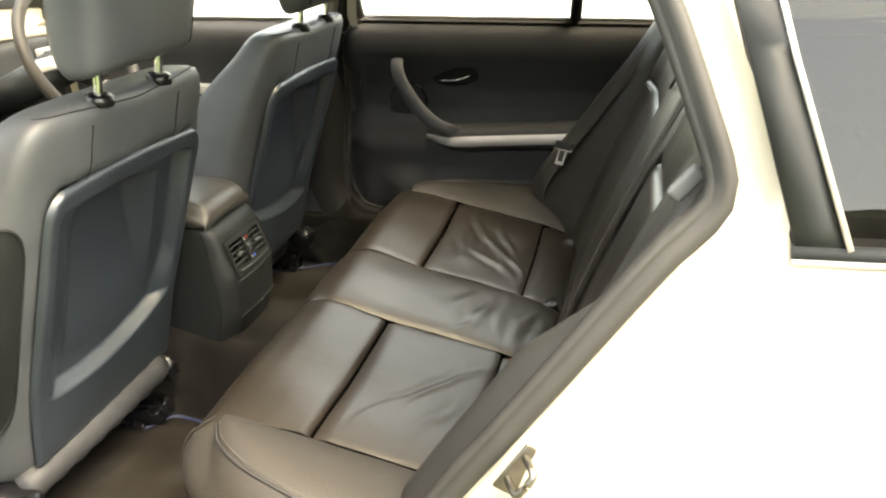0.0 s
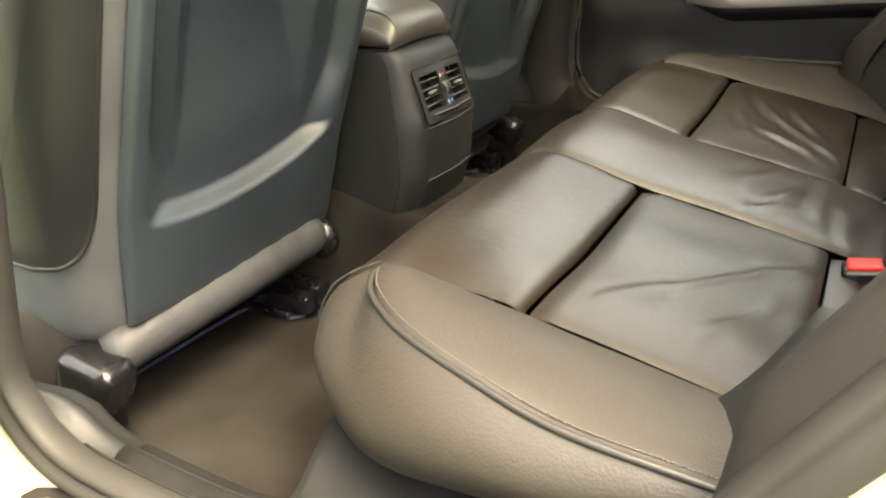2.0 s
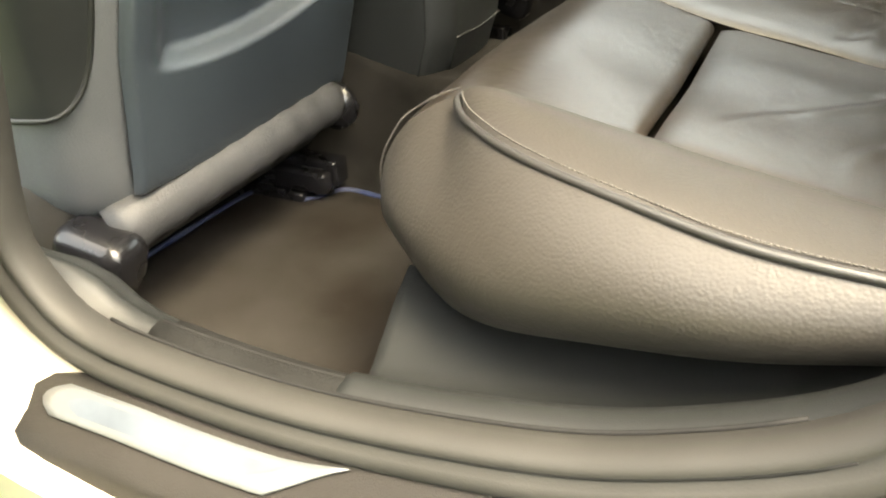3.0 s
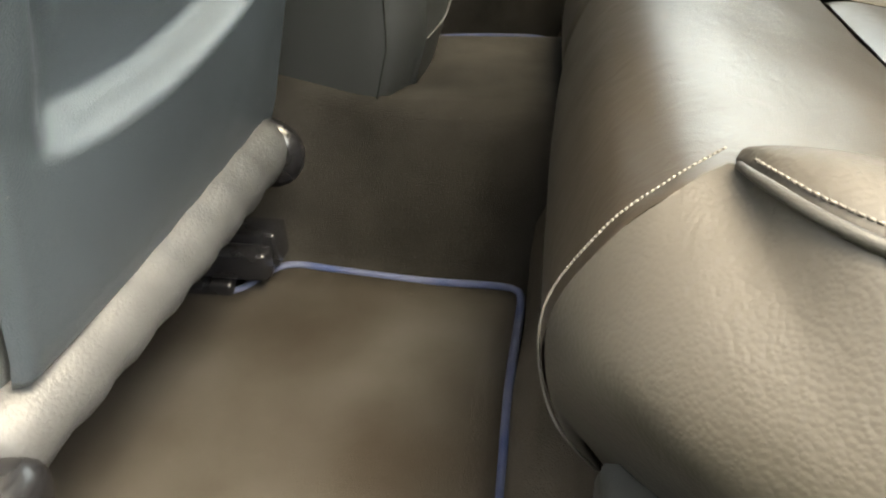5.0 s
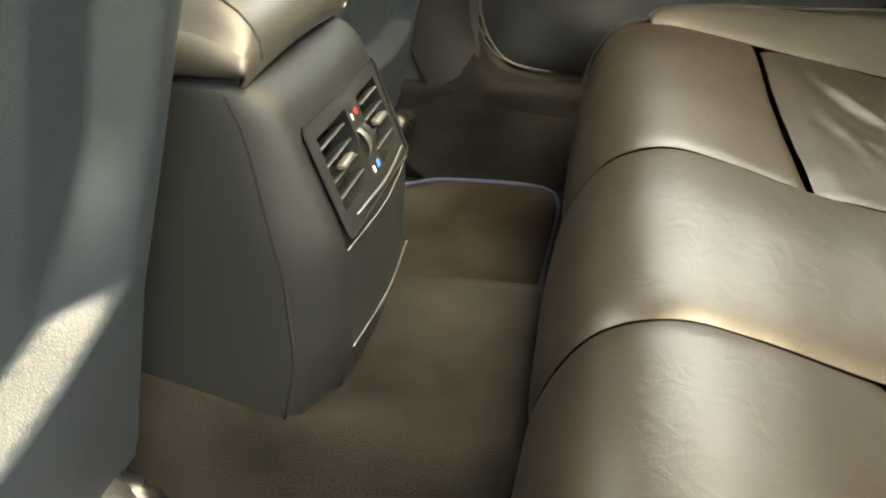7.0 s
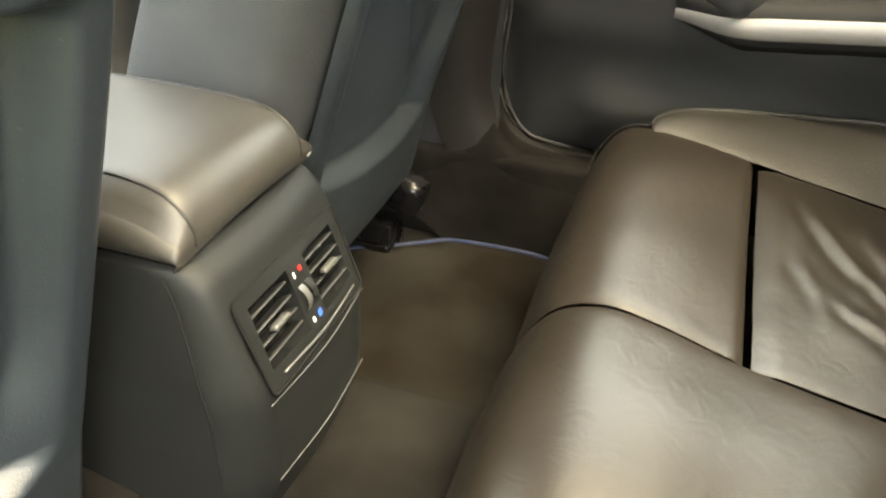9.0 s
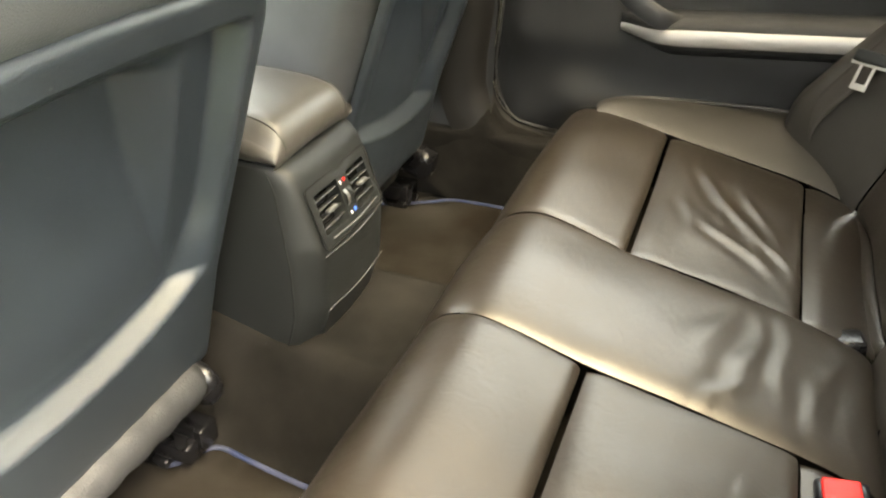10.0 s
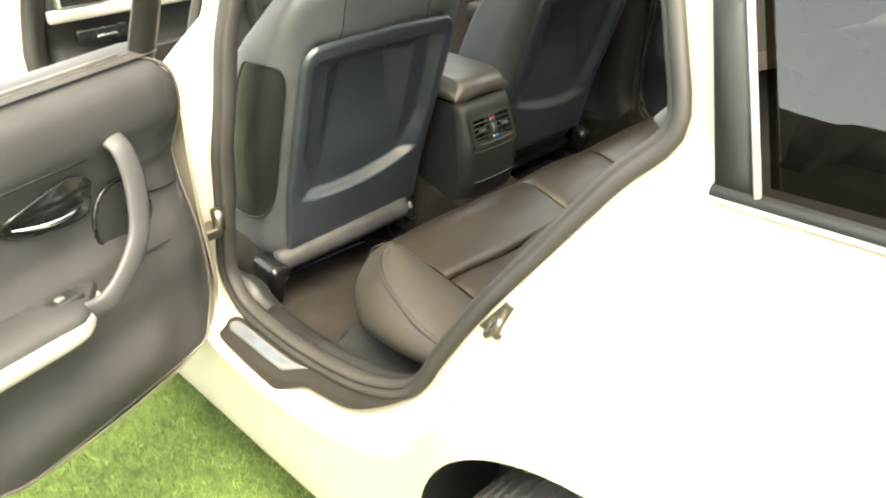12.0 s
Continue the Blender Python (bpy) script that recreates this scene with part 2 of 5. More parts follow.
def cluster(length, r, n):
    e = np.array([0, 0.06, 0.2, 0.45, 0.8, 1.2, 1.7]) * r / length
    e = e[e < 0.45]
    mid = np.linspace(e[-1], 1 - e[-1], n)[1:-1]
    return np.concatenate([e, mid, (1 - e)[::-1]])


def pad(S, lu, lv, r=0.012, nu=24, nv=16, puff=0.0, sides=(1, 1, 1, 1), crease=0.0, seed=0.0, folds=(), face=(-0.3, 0, 1)):
    """A stuffed cover over the surface S(u, v), rolled under along the seams by the radius r."""
    us, vs = cluster(lu, r, nu), cluster(lv, r, nv)
    U, V = np.meshgrid(us, vs, indexing="ij")
    h = 1e-3
    P = S(U, V)
    du = S(np.clip(U + h, 0, 1), V) - S(np.clip(U - h, 0, 1), V)
    dv = S(U, np.clip(V + h, 0, 1)) - S(U, np.clip(V - h, 0, 1))
    N = np.cross(du, dv)
    N /= np.linalg.norm(N, axis=2)[..., None] + 1e-12
    if (N.reshape(-1, 3).mean(0) * np.array(face)).sum() < 0:
        N = -N

    def drop(e, q):
        if not q:
            return 0.0
        q = r if q is True or q == 1 else q
        wide = q * (1.6 if q > 0.009 else 3.5 if q > 0.0035 else 6.0)
        f = 1 - np.clip(e / wide, 0, 1)
        return q * (1 - np.sqrt(np.maximum(1 - f * f, 0))) if q > 0.009 else 0.8 * q * f * f
    d = drop(U * lu, sides[0]) + drop((1 - U) * lu, sides[1]) + drop(V * lv, sides[2]) + drop((1 - V) * lv, sides[3])
    d = np.minimum(d, 1.25 * max(r, *sides) if max(sides) < 1 else 1.25 * r)
    lift = puff * np.sin(np.pi * U) ** 0.9 * np.sin(np.pi * V) ** 0.9
    for fx, fy, ang, ln, wd, hgt in folds:
        ca, sa = math.cos(radians(ang)), math.sin(radians(ang))
        along, off = (P[..., 0] - fx) * ca + (P[..., 1] - fy) * sa, -(P[..., 0] - fx) * sa + (P[..., 1] - fy) * ca
        off = off + 0.12 * ln * np.sin(along / ln * 2.2)
        lift += hgt * np.exp(-(along / ln) ** 2) * (np.exp(-(off / wd) ** 2) - 0.7 * np.exp(-((off - 1.7 * wd) / (1.2 * wd)) ** 2))
    if crease:
        for i in range(U.shape[0]):
            for j in range(U.shape[1]):
                q = P[i, j]
                lift[i, j] += crease * noise.noise(Vector((q[0] * 11 + seed, q[1] * 13, q[2] * 9)))
    return sheet(P + N * (lift - d)[..., None])


from mathutils.geometry import delaunay_2d_cdt


def inside(pt, poly):
    x, y = pt
    hit, n = False, len(poly)
    for i in range(n):
        x1, y1 = poly[i]
        x2, y2 = poly[i - 1]
        if (y1 > y) != (y2 > y) and x < (x2 - x1) * (y - y1) / (y2 - y1) + x1:
            hit = not hit
    return hit


def panel(outline, holes, spacing, place):
    """A sheet with holes: outlines in two coordinates, place(a, b) gives the point in space."""
    pts, edges = [], []
    for loop in (outline, *holes):
        k = len(pts)
        pts += [Vector(p) for p in loop]
        edges += [(k + i, k + (i + 1) % len(loop)) for i in range(len(loop))]
    a = np.array(outline)
    for x in np.arange(a[:, 0].min() + spacing / 2, a[:, 0].max(), spacing):
        for z in np.arange(a[:, 1].min() + spacing / 2, a[:, 1].max(), spacing):
            if inside((x, z), outline) and not any(inside((x, z), h) for h in holes):
                pts.append(Vector((x, z)))
    vs, _, faces, _, _, _ = delaunay_2d_cdt(pts, edges, [], 0, 1e-5)
    bm = bmesh.new()
    bv = [bm.verts.new(place(v.x, v.y)) for v in vs]
    for f in faces:
        c = sum((vs[i] for i in f), Vector((0, 0))) / len(f)
        if inside(c, outline) and not any(inside(c, h) for h in holes):
            try:
                bm.faces.new([bv[i] for i in f])
            except ValueError:
                pass
    for v in [v for v in bm.verts if not v.link_faces]:
        bm.verts.remove(v)
    return bm


# ---- ground and surroundings ----
ground = tagged(part("ground", sheet([[(x, y, 0) for y in np.linspace(-40, 40, 41)] for x in np.linspace(-40, 40, 41)]), TURF),
                "bright green artificial turf under the car", "ground", kind="structure")


def turf_blades():
    rng = np.random.default_rng(4)
    bm_v, bm_f = [], []
    n = 42000
    xs, ys = rng.uniform(-1.35, 0.15, n), rng.uniform(-1.75, -0.72, n)
    ang, lean, ln = rng.uniform(0, 6.28, n), rng.normal(0, 0.006, (n, 2)), rng.uniform(0.010, 0.02, n)
    w = 0.0011
    for i in range(n):
        c, s = math.cos(ang[i]) * w, math.sin(ang[i]) * w
        k = len(bm_v)
        bm_v += [(xs[i] - c, ys[i] - s, 0), (xs[i] + c, ys[i] + s, 0), (xs[i] + lean[i, 0], ys[i] + lean[i, 1], ln[i])]
        bm_f.append((k, k + 1, k + 2))
    me = bpy.data.meshes.new("turf_blades")
    me.from_pydata(bm_v, [], bm_f)
    me.materials.append(BLADE)
    tagged(new("turf_blades", me), "short upright blades of green artificial turf", "turf", kind="stuff")


turf_blades()
# walls out of view, added to close the yard and bounce daylight back
for nm, lo, hi in (("wall_east", (-9, 7.0, 0), (9, 7.2, 2.2)), ("wall_north", (-9.2, -6, 0), (-9, 7.2, 2.2))):
    tagged(part(nm, box(lo, hi, 0.02), WALL_PAINT, smooth_shade=False), "plain white wall, unseen, added to close the yard", "wall", kind="structure")

P = [[(x, y + 0.12 * noise.noise(Vector((x * 2, z * 2, 3))), z + 0.10 * noise.noise(Vector((x * 1.7, y, 7))) * (z > 0.1)) for y, z in ((-11.0, 0.0), (-11.1, 1.0), (-11.2, 2.0), (-11.3, 3.0), (-11.5, 3.6), (-12.4, 3.8), (-13.2, 3.6), (-13.5, 0.0))] for x in np.linspace(-16, 16, 160)]
tagged(part("hedge", sheet(P), HEDGE), "tall dark green hedge along the yard", "hedge", kind="stuff")

# ---- the car's side: openings and skin (x to the rear, y to the right, z up) ----
REAR_OPENING = [(-0.408, 0.545), (-0.397, 0.497), (-0.357, 0.457), (-0.282, 0.443), (-0.152, 0.442), (-0.002, 0.464), (0.085, 0.494), (0.155, 0.534), (0.200, 0.587), (0.232, 0.645), (0.303, 0.757), (0.390, 0.880),
                (0.482, 1.009), (0.521, 1.052), (0.534, 1.087), (0.512, 1.148), (0.466, 1.25), (0.413, 1.33), (0.318, 1.375), (0.088, 1.395), (-0.132, 1.39), (-0.232, 1.35),
                (-0.297, 1.22), (-0.337, 1.06), (-0.349, 0.87), (-0.376, 0.70)]
FRONT_OPENING = [(-0.482, 0.50), (-0.562, 0.455), (-0.812, 0.44), (-1.162, 0.45), (-1.282, 0.52), (-1.312, 0.7), (-1.282, 0.95), (-1.162, 1.06), (-0.962, 1.2),
                 (-0.762, 1.32), (-0.562, 1.38), (-0.432, 1.385), (-0.372, 1.32), (-0.412, 1.15), (-0.442, 1.0), (-0.482, 0.75)]


def seal_y(z):
    return np.interp(z, [0.0, 0.8, 1.0, 1.12, 1.25, 1.40], [-0.775, -0.77, -0.738, -0.705, -0.668, -0.605])


def skin_y(x, z):
    y = np.interp(z, [0.15, 0.2, 0.3, 0.45, 0.62, 0.8, 0.885, 0.96, 1.015, 1.036, 1.2, 1.36, 1.43],
                  [-0.84, -0.855, -0.862, -0.868, -0.88, -0.888, -0.875, -0.84, -0.775, -0.745, -0.70, -0.64, -0.56])
    flare = 0.022 * math.exp(-((x - 0.64) / 0.34) ** 2 - ((z - 0.62) / 0.25) ** 2)
    return float(y) - flare


def outward(loop, w):
    """The closed loop moved outwards by w (one width, or one for each point)."""
    t = np.roll(loop, -1, 0) - np.roll(loop, 1, 0)
    n = np.stack([t[:, 1], -t[:, 0]], 1)
    n /= np.linalg.norm(n, axis=1)[:, None]
    area = np.sum(loop[:, 0] * np.roll(loop[:, 1], -1) - np.roll(loop[:, 0], -1) * loop[:, 1])
    return loop + n * np.broadcast_to(np.asarray(w, float), (len(loop),))[:, None] * np.sign(area)


SEAL = spline(REAR_OPENING, 150, True)
FSEAL = spline(FRONT_OPENING, 110, True)


def jamb_width(p):
    x, z = p[:, 0], p[:, 1]
    w = 0.055 + 0.03 * step(x, 0.05, 0.3)
    w = np.where(z > 1.05, 0.055 - 0.012 * step(z, 1.05, 1.2), w)
    w = np.where(x < -0.2, 0.035 + 0.01 * step(-z, -0.6, -0.5), w)
    return np.convolve(np.concatenate([w[-4:], w, w[:4]]), np.ones(9) / 9, "valid")


SKIN_EDGE = outward(SEAL, jamb_width(SEAL))
FSKIN_EDGE = outward(FSEAL, 0.03)
QUARTER = [(0.640, 1.044), (0.888, 1.054), (1.138, 1.072), (1.288, 1.11), (1.208, 1.30), (1.088, 1.335), (0.788, 1.345), (0.533, 1.335), (0.580, 1.2)]
QUARTER_HOLE = [(0.596, 1.036), (1.348, 1.066), (1.248, 1.335), (0.493, 1.345), (0.536, 1.21)]


def arch(cx, cz, r):
    th = np.radians(np.linspace(-32, 212, 50))
    return [(cx + r * math.cos(a), cz + r * math.sin(a)) for a in th]


def side_outline():
    rear, front = arch(0.628, 0.362, 0.357), arch(-2.1, 0.36, 0.345)
    # from the tail along the bottom forwards, wheel arches cut in
    pts = [(1.5, 0.35), (1.45, 0.25)] + [(x, max(z, 0.19)) for x, z in rear] + [(0.3, 0.185), (-0.2, 0.178), (-0.8, 0.178), (-1.5, 0.18), (-1.72, 0.19)]
    pts += [(x, max(z, 0.2)) for x, z in front] + [(-2.6, 0.25), (-2.75, 0.45), (-2.72, 0.65), (-2.5, 0.76), (-1.9, 0.92), (-1.45, 1.0)]
    pts += [(-1.2, 1.13), (-0.9, 1.3), (-0.65, 1.395), (-0.3, 1.43), (0.2, 1.44), (0.7, 1.425), (1.1, 1.40), (1.38, 1.36), (1.5, 1.05), (1.6, 0.95), (1.62, 0.6)]
    out = [pts[0]]
    for p in pts[1:]:
        if math.dist(p, out[-1]) > 0.004:
            out.append(p)
    return out


car = thing("car", (0, 0, 0), "white estate car with open doors standing on artificial turf", "car")
OUT = side_outline()


def body_side(side):
    holes = [[tuple(p) for p in SKIN_EDGE], [tuple(p) for p in FSKIN_EDGE], QUARTER_HOLE]
    bm = panel(OUT, holes, 0.055, lambda x, z: (x, skin_y(x, z), z))
    ob = part("side_panel", flipped(bm, side), PAINT, car, "glossy white painted side of the car")
    # painted rebate round the door openings
    for seal, edge, nm in ((SEAL, SKIN_EDGE, "door_rebate"), (FSEAL, FSKIN_EDGE, "front_door_rebate")):
        rows = []
        for k, (f, g) in enumerate(((0.0, 0.0), (0.16, 0.10), (0.62, 0.22), (0.80, 0.34), (0.93, 0.72), (1.0, 1.0))):
            q = seal + (edge - seal) * f
            y = [seal_y(a[1]) * (1 - g) + g * skin_y(b[0], b[1]) for a, b in zip(seal, edge)]
            rows.append(np.stack([q[:, 0], y, q[:, 1]], 1))
        part(nm, flipped(sheet(rows, wrap_v=True), side), PAINT, ob)
    return ob


body_side(1)
body_side(-1)


def loop3(loop, dy=0.0, w=0.0, dz=0.0):
    q = outward(loop, w)
    return np.stack([q[:, 0], seal_y(loop[:, 1]) + dy, q[:, 1] + dz], 1)


def door_seal(loop, side, parent):
    """A rubber profile: flat lip, bulb and inner lip."""
    prof = [(0.004, -0.004), (0.012, -0.010), (0.011, -0.018), (0.004, -0.021), (-0.004, -0.019), (-0.007, -0.012), (-0.010, -0.014), (-0.015, -0.012),
            (-0.017, -0.004), (-0.015, 0.014), (-0.006, 0.016), (0.0, 0.004)]
    rows = [loop3(loop, dy, w) for w, dy in prof]
    return part("door_seal", flipped(sheet(rows, wrap_u=True, wrap_v=True), side), RUBBER, parent, "ribbed dark rubber door seal")


door_seal(SEAL, 1, car)
door_seal(FSEAL, 1, car)


def pillar_lining(side):
    """Trim behind the seal that turns into the cabin."""
    fade = 1 - 0.75 * step(-SEAL[:, 1], -0.68, -0.53) * step(-SEAL[:, 0], -0.1, 0.1)
    # broad swelling of the trim beside the backrest
    swell = np.interp(SEAL[:, 1], [0.56, 0.60, 0.65, 0.86, 0.95, 1.02], [0.0, 0.42, 0.95, 1.0, 0.45, 0.0]) * (SEAL[:, 0] > 0)
    rows = []
    for dy, w, deep, bulge in ((0.008, -0.004, 0.010, -0.010), (0.014, -0.002, 0.022, -0.018), (0.022, 0.004, 0.036, -0.028), (0.03, 0.012, 0.046, -0.033), (0.038, 0.02, 0.056, -0.034),
                               (0.044, 0.03, 0.066, -0.028), (0.05, 0.04, 0.076, -0.012), (0.07, 0.09, 0.095, 0.06)):
        q = loop3(SEAL, 0.0, 1.0)
        out = (q - loop3(SEAL)) * (w + (bulge - w) * swell)[:, None]
        q = loop3(SEAL) + out
        q[:, 1] += (dy * fade) * (1 - swell) + deep * swell
        rows.append(q)
    bm = sheet(rows, wrap_v=True)
    low = [f for f in bm.faces if f.calc_center_median().z < 0.56 and f.calc_center_median().x > -0.33]
    bmesh.ops.delete(bm, geom=low, context="FACES")
    return part("pillar_lining", flipped(bm, side), LINING, car, "charcoal plastic pillar trim inside the door seal")


pillar_lining(1)
rows = [loop3(FSEAL, 0.012, -0.012), loop3(FSEAL, 0.03, -0.014), loop3(FSEAL, 0.040, 0.0), loop3(FSEAL, 0.042, 0.03)]
part("pillar_lining", sheet(rows, wrap_v=True), TRIM, car)

# sill: outer black cover with the alloy plate, inner ribbed trim
sel = [i for i in range(len(SEAL)) if SEAL[i, 1] < 0.66 and SEAL[i, 0] < 0.27]
k0 = next(i for i in sel if (i - 1) % len(SEAL) not in sel)
order = []
i = k0
while i in sel:
    order.append(i)
    i = (i + 1) % len(SEAL)
line = np.stack([SEAL[order, 0], seal_y(SEAL[order, 1]), SEAL[order, 1]], 1)
nrm = (outward(SEAL, 1.0) - SEAL)[order]
if line[0, 0] > line[-1, 0]:
    line, nrm = line[::-1], nrm[::-1]


def sill_rows(profile, taper=None):
    rows = []
    for w, dy in profile:
        ww = w * (np.ones(len(line)) if taper is None else taper)
        rows.append(np.stack([line[:, 0] + nrm[:, 0] * ww, line[:, 1] + dy * (np.ones(len(line)) if taper is None else taper), line[:, 2] + nrm[:, 1] * ww], 1))
    return np.array(rows)


def sill_line(x):
    """Height of the seal along the sill, carried on level under the pillar."""
    run = line[line[:, 0] > -0.29]
    return float(np.interp(x, run[:, 0], run[:, 2]))


def cover_width(x):
    w = 1 - 0.50 * float(step(x, -0.17, -0.08)) - 0.42 * float(step(x, 0.02, 0.20))
    return w * math.sqrt(max(0.02, min(1, 1 - (1 - (x + 0.405) / 0.035) ** 2 if x < -0.370 else 1)))


P = []
for x in np.concatenate([np.linspace(-0.4045, -0.3705, 22), np.linspace(-0.366, 0.233, 56)]):
    w, z = cover_width(x), sill_line(x)
    P.append([(x, -0.787 + dy * w, z - dz * w - 0.006) for dz, dy in ((0.0, 0.004), (0.004, -0.005), (0.006, -0.010), (0.016, -0.035), (0.017, -0.039), (0.018, -0.042), (0.021, -0.052), (0.026, -0.057), (0.045, -0.060))])
cover = part("sill_cover", sheet(P), TRIM, car, "black plastic sill cover")
for side in (1, -1):
    rise = 1 - step(line[:, 2], 0.47, 0.53) * (line[:, 0] < -0.2)
    # far trim takes the dull carpet material to paint in that side's shade
    part("sill_trim", flipped(sheet(sill_rows([(-0.012, 0.014), (0.004, 0.020), (0.007, 0.027), (0.001, 0.034), (-0.001, 0.044), (0.005, 0.052), (0.014, 0.056), (0.015, 0.066), (0.022, 0.074),
                                  (0.05, 0.084), (0.12, 0.094), (0.22, 0.10)], 0.12 + 0.88 * rise)), side), PLASTIC if side > 0 else CARPET, car, "ribbed black plastic inner sill trim" if side > 0 else "far inner sill, darkened for the shade there")


P = []
for x in np.linspace(-0.155, 0.245, 42):
    z0 = sill_line(x)
    lean = 0.22 * (1 - float(step(x, -0.155, -0.05)))
    P.append([(x - lean * max(0, y + 0.70), y, z0 + dz) for y, dz in ((-0.752, -0.010), (-0.746, -0.001), (-0.738, 0.004), (-0.726, 0.005), (-0.716, 0.001), (-0.708, -0.010), (-0.698, -0.016), (-0.680, -0.015), (-0.655, -0.008), (-0.62, 0.0), (-0.575, 0.004))])
foot = [[(x - 0.004, y, 0.275 + (z - 0.275) * f) for x, y, z in P[0]] for f in (0.0, 0.55, 0.93)]
part("seat_side_trim", sheet(foot + P), PLASTIC, car, "ribbed black plastic trim between sill and rear bench")
pad_rows = sill_rows([(0.0015, 0.0205), (0.0052, 0.027), (-0.0008, 0.034), (-0.0028, 0.044), (0.0032, 0.052), (0.0122, 0.056), (0.0132, 0.066), (0.0202, 0.074), (0.032, 0.079)])
keep = [k for k in range(len(line)) if -0.33 < line[k, 0] < -0.05 and line[k, 2] < 0.49]
thick(part("sill_pad", sheet(pad_rows[:, keep] + np.array([0, 0.0, 0.001])), SCUFFED, car, "scuffed black rubber pad on the inner sill"), 0.003, 1)


# thin dark bars that paint the shade in the grooves along the sill
for w, dy in ((-0.0085, -0.0125), (-0.0155, 0.0150), (0.0035, 0.0300), (-0.0005, 0.0480)):
    run = sill_rows([(w, dy)])[0]
    run = run[(run[:, 2] < 0.54) & (run[:, 0] > -0.34)]
    part("sill_groove", tube(run, 0.0016, 6), SEAM, car, "thin dark line for the shade between the ribs of the sill")


def on_sill(x, t):
    """A point on the sloping cover: t runs from the seal outwards."""
    w, z = cover_width(x), sill_line(x)
    return (x, -0.787 - (0.010 + 0.025 * t) * w, z - 0.006 - (0.006 + 0.010 * t) * w)


def plate(x0, x1, t0, t1, lift, skew=0.0):
    P = []
    for a in np.linspace(0, 1, 20):
        row = []
        for t in np.linspace(t0, t1, 6):
            # rounded front end, pointed rear end
            lo = x0 + 0.02 * (2 * (t - t0) / (t1 - t0) - 1) ** 2 * 0.8
            hi = x1 - skew * (t - t0) / (t1 - t0)
            q = np.array(on_sill(lo + (hi - lo) * a, t))
            row.append(q + np.array([0, -0.35, 0.93]) * lift)
        P.append(row)
    return sheet(P)


thick(part("sill_plate", plate(-0.362, -0.112, 0.02, 0.98, 0.0015, 0.05), SILL_PLATE, cover, "brushed alloy sill plate with scuffed film"), 0.002, 1)
part("film", plate(-0.338, -0.155, 0.24, 0.78, 0.0042, 0.03), SILL_FILM, cover)

# striker on the rear jamb
st = np.array([0.368, -0.790, 0.780])
at_striker = Matrix.Translation(st) @ pose(0, 0, 0, 0, 38, 25)
striker = part("striker_plate", moved(box((-0.022, -0.0015, -0.030), (0.022, 0.0025, 0.030), 0.0015), at_striker), STEEL, car, "dull zinc door striker plate")
part("striker_loop", moved(tube(spline([(-0.014, 0, -0.014), (-0.014, -0.024, -0.014), (-0.012, -0.029, -0.010), (-0.012, -0.029, 0.012), (-0.014, -0.024, 0.016), (-0.014, 0, 0.016)], 24), 0.0042), at_striker), STEEL, striker, "zinc steel striker loop")
for dz in (-0.018, 0.018):
    part("bolt", moved(tube([(0.010, 0.0, dz), (0.010, -0.005, dz)], 0.0055, 6), at_striker), STEEL, striker)

part("belt_guide", moved(box((-0.019, -0.005, -0.009), (0.019, 0.005, 0.009), 0.0045, 3), Matrix.Translation((0.503, -0.688, 1.074)) @ pose(0, 0, 0, 0, -50, 6)), GUIDE, car, "light grey plastic belt guide")

# rear side window: black pillar cover, light strip, tinted pane, belt moulding
def glass_y(z):
    return float(np.interp(z, [1.0, 1.06, 1.34], [-0.745, -0.726, -0.645]))


def strip(lo, hi, dy, t=0.004):
    P = [[(x, glass_y(z) + dy, z) for x, z in zip(np.linspace(lo[k][0], hi[k][0], 6), np.linspace(lo[k][1], hi[k][1], 6))] for k in range(len(lo))]
    return sheet(P)


for side in (1, -1):
    w = part("quarter_window", flipped(panel(QUARTER, [], 0.08, lambda x, z: (x, glass_y(z) + 0.004, z)), side), PRIVACY, car, "smoky tinted rear side window")
    w.visible_shadow = False
    bl = part("pillar_cover", flipped(panel([(0.598, 1.038), (0.638, 1.040), (0.580, 1.2), (0.533, 1.335), (0.496, 1.34), (0.538, 1.21)], [], 0.05, lambda x, z: (x, glass_y(z) - 0.020, z)), side), PLASTIC, car, "matt black window pillar cover")
    thick(bl, 0.006, 0)
    part("window_strip", flipped(tube([(0.641, glass_y(1.04) - 0.023, 1.043), (0.580, glass_y(1.2) - 0.023, 1.2), (0.533, glass_y(1.335) - 0.023, 1.335)], 0.0042, flat=0.6), side), SATIN, car, "silver edge strip of the window")
    part("belt_moulding", flipped(tube([(0.594, glass_y(1.03) - 0.016, 1.036), (0.9, glass_y(1.04) - 0.016, 1.045), (1.3, glass_y(1.06) - 0.016, 1.070)], 0.009, flat=0.9), side), PLASTIC, car)
    part("belt_trim", flipped(tube([(0.594, glass_y(1.03) - 0.025, 1.0305), (0.9, glass_y(1.04) - 0.025, 1.0395), (1.3, glass_y(1.06) - 0.025, 1.0645)], 0.003), side), SATIN, car)

# roof, headliner, tail and front end
def across(xs, zs, half, crown, name, mat, label, t=0.012):
    P = [[(x, h * a, z + crown * (1 - a * a)) for a in np.linspace(-1, 1, 17)] for x, z, h in zip(xs, zs, half)]
    return thick(part(name, sheet(P), mat, car, label), t)


def roof_z(x, y, drop=0.0):
    return float(np.interp(x, [-0.62, -0.3, 0.2, 0.7, 1.1, 1.4], [1.375, 1.42, 1.432, 1.415, 1.39, 1.34])) + 0.03 * (1 - (y / 0.6) ** 2) - drop


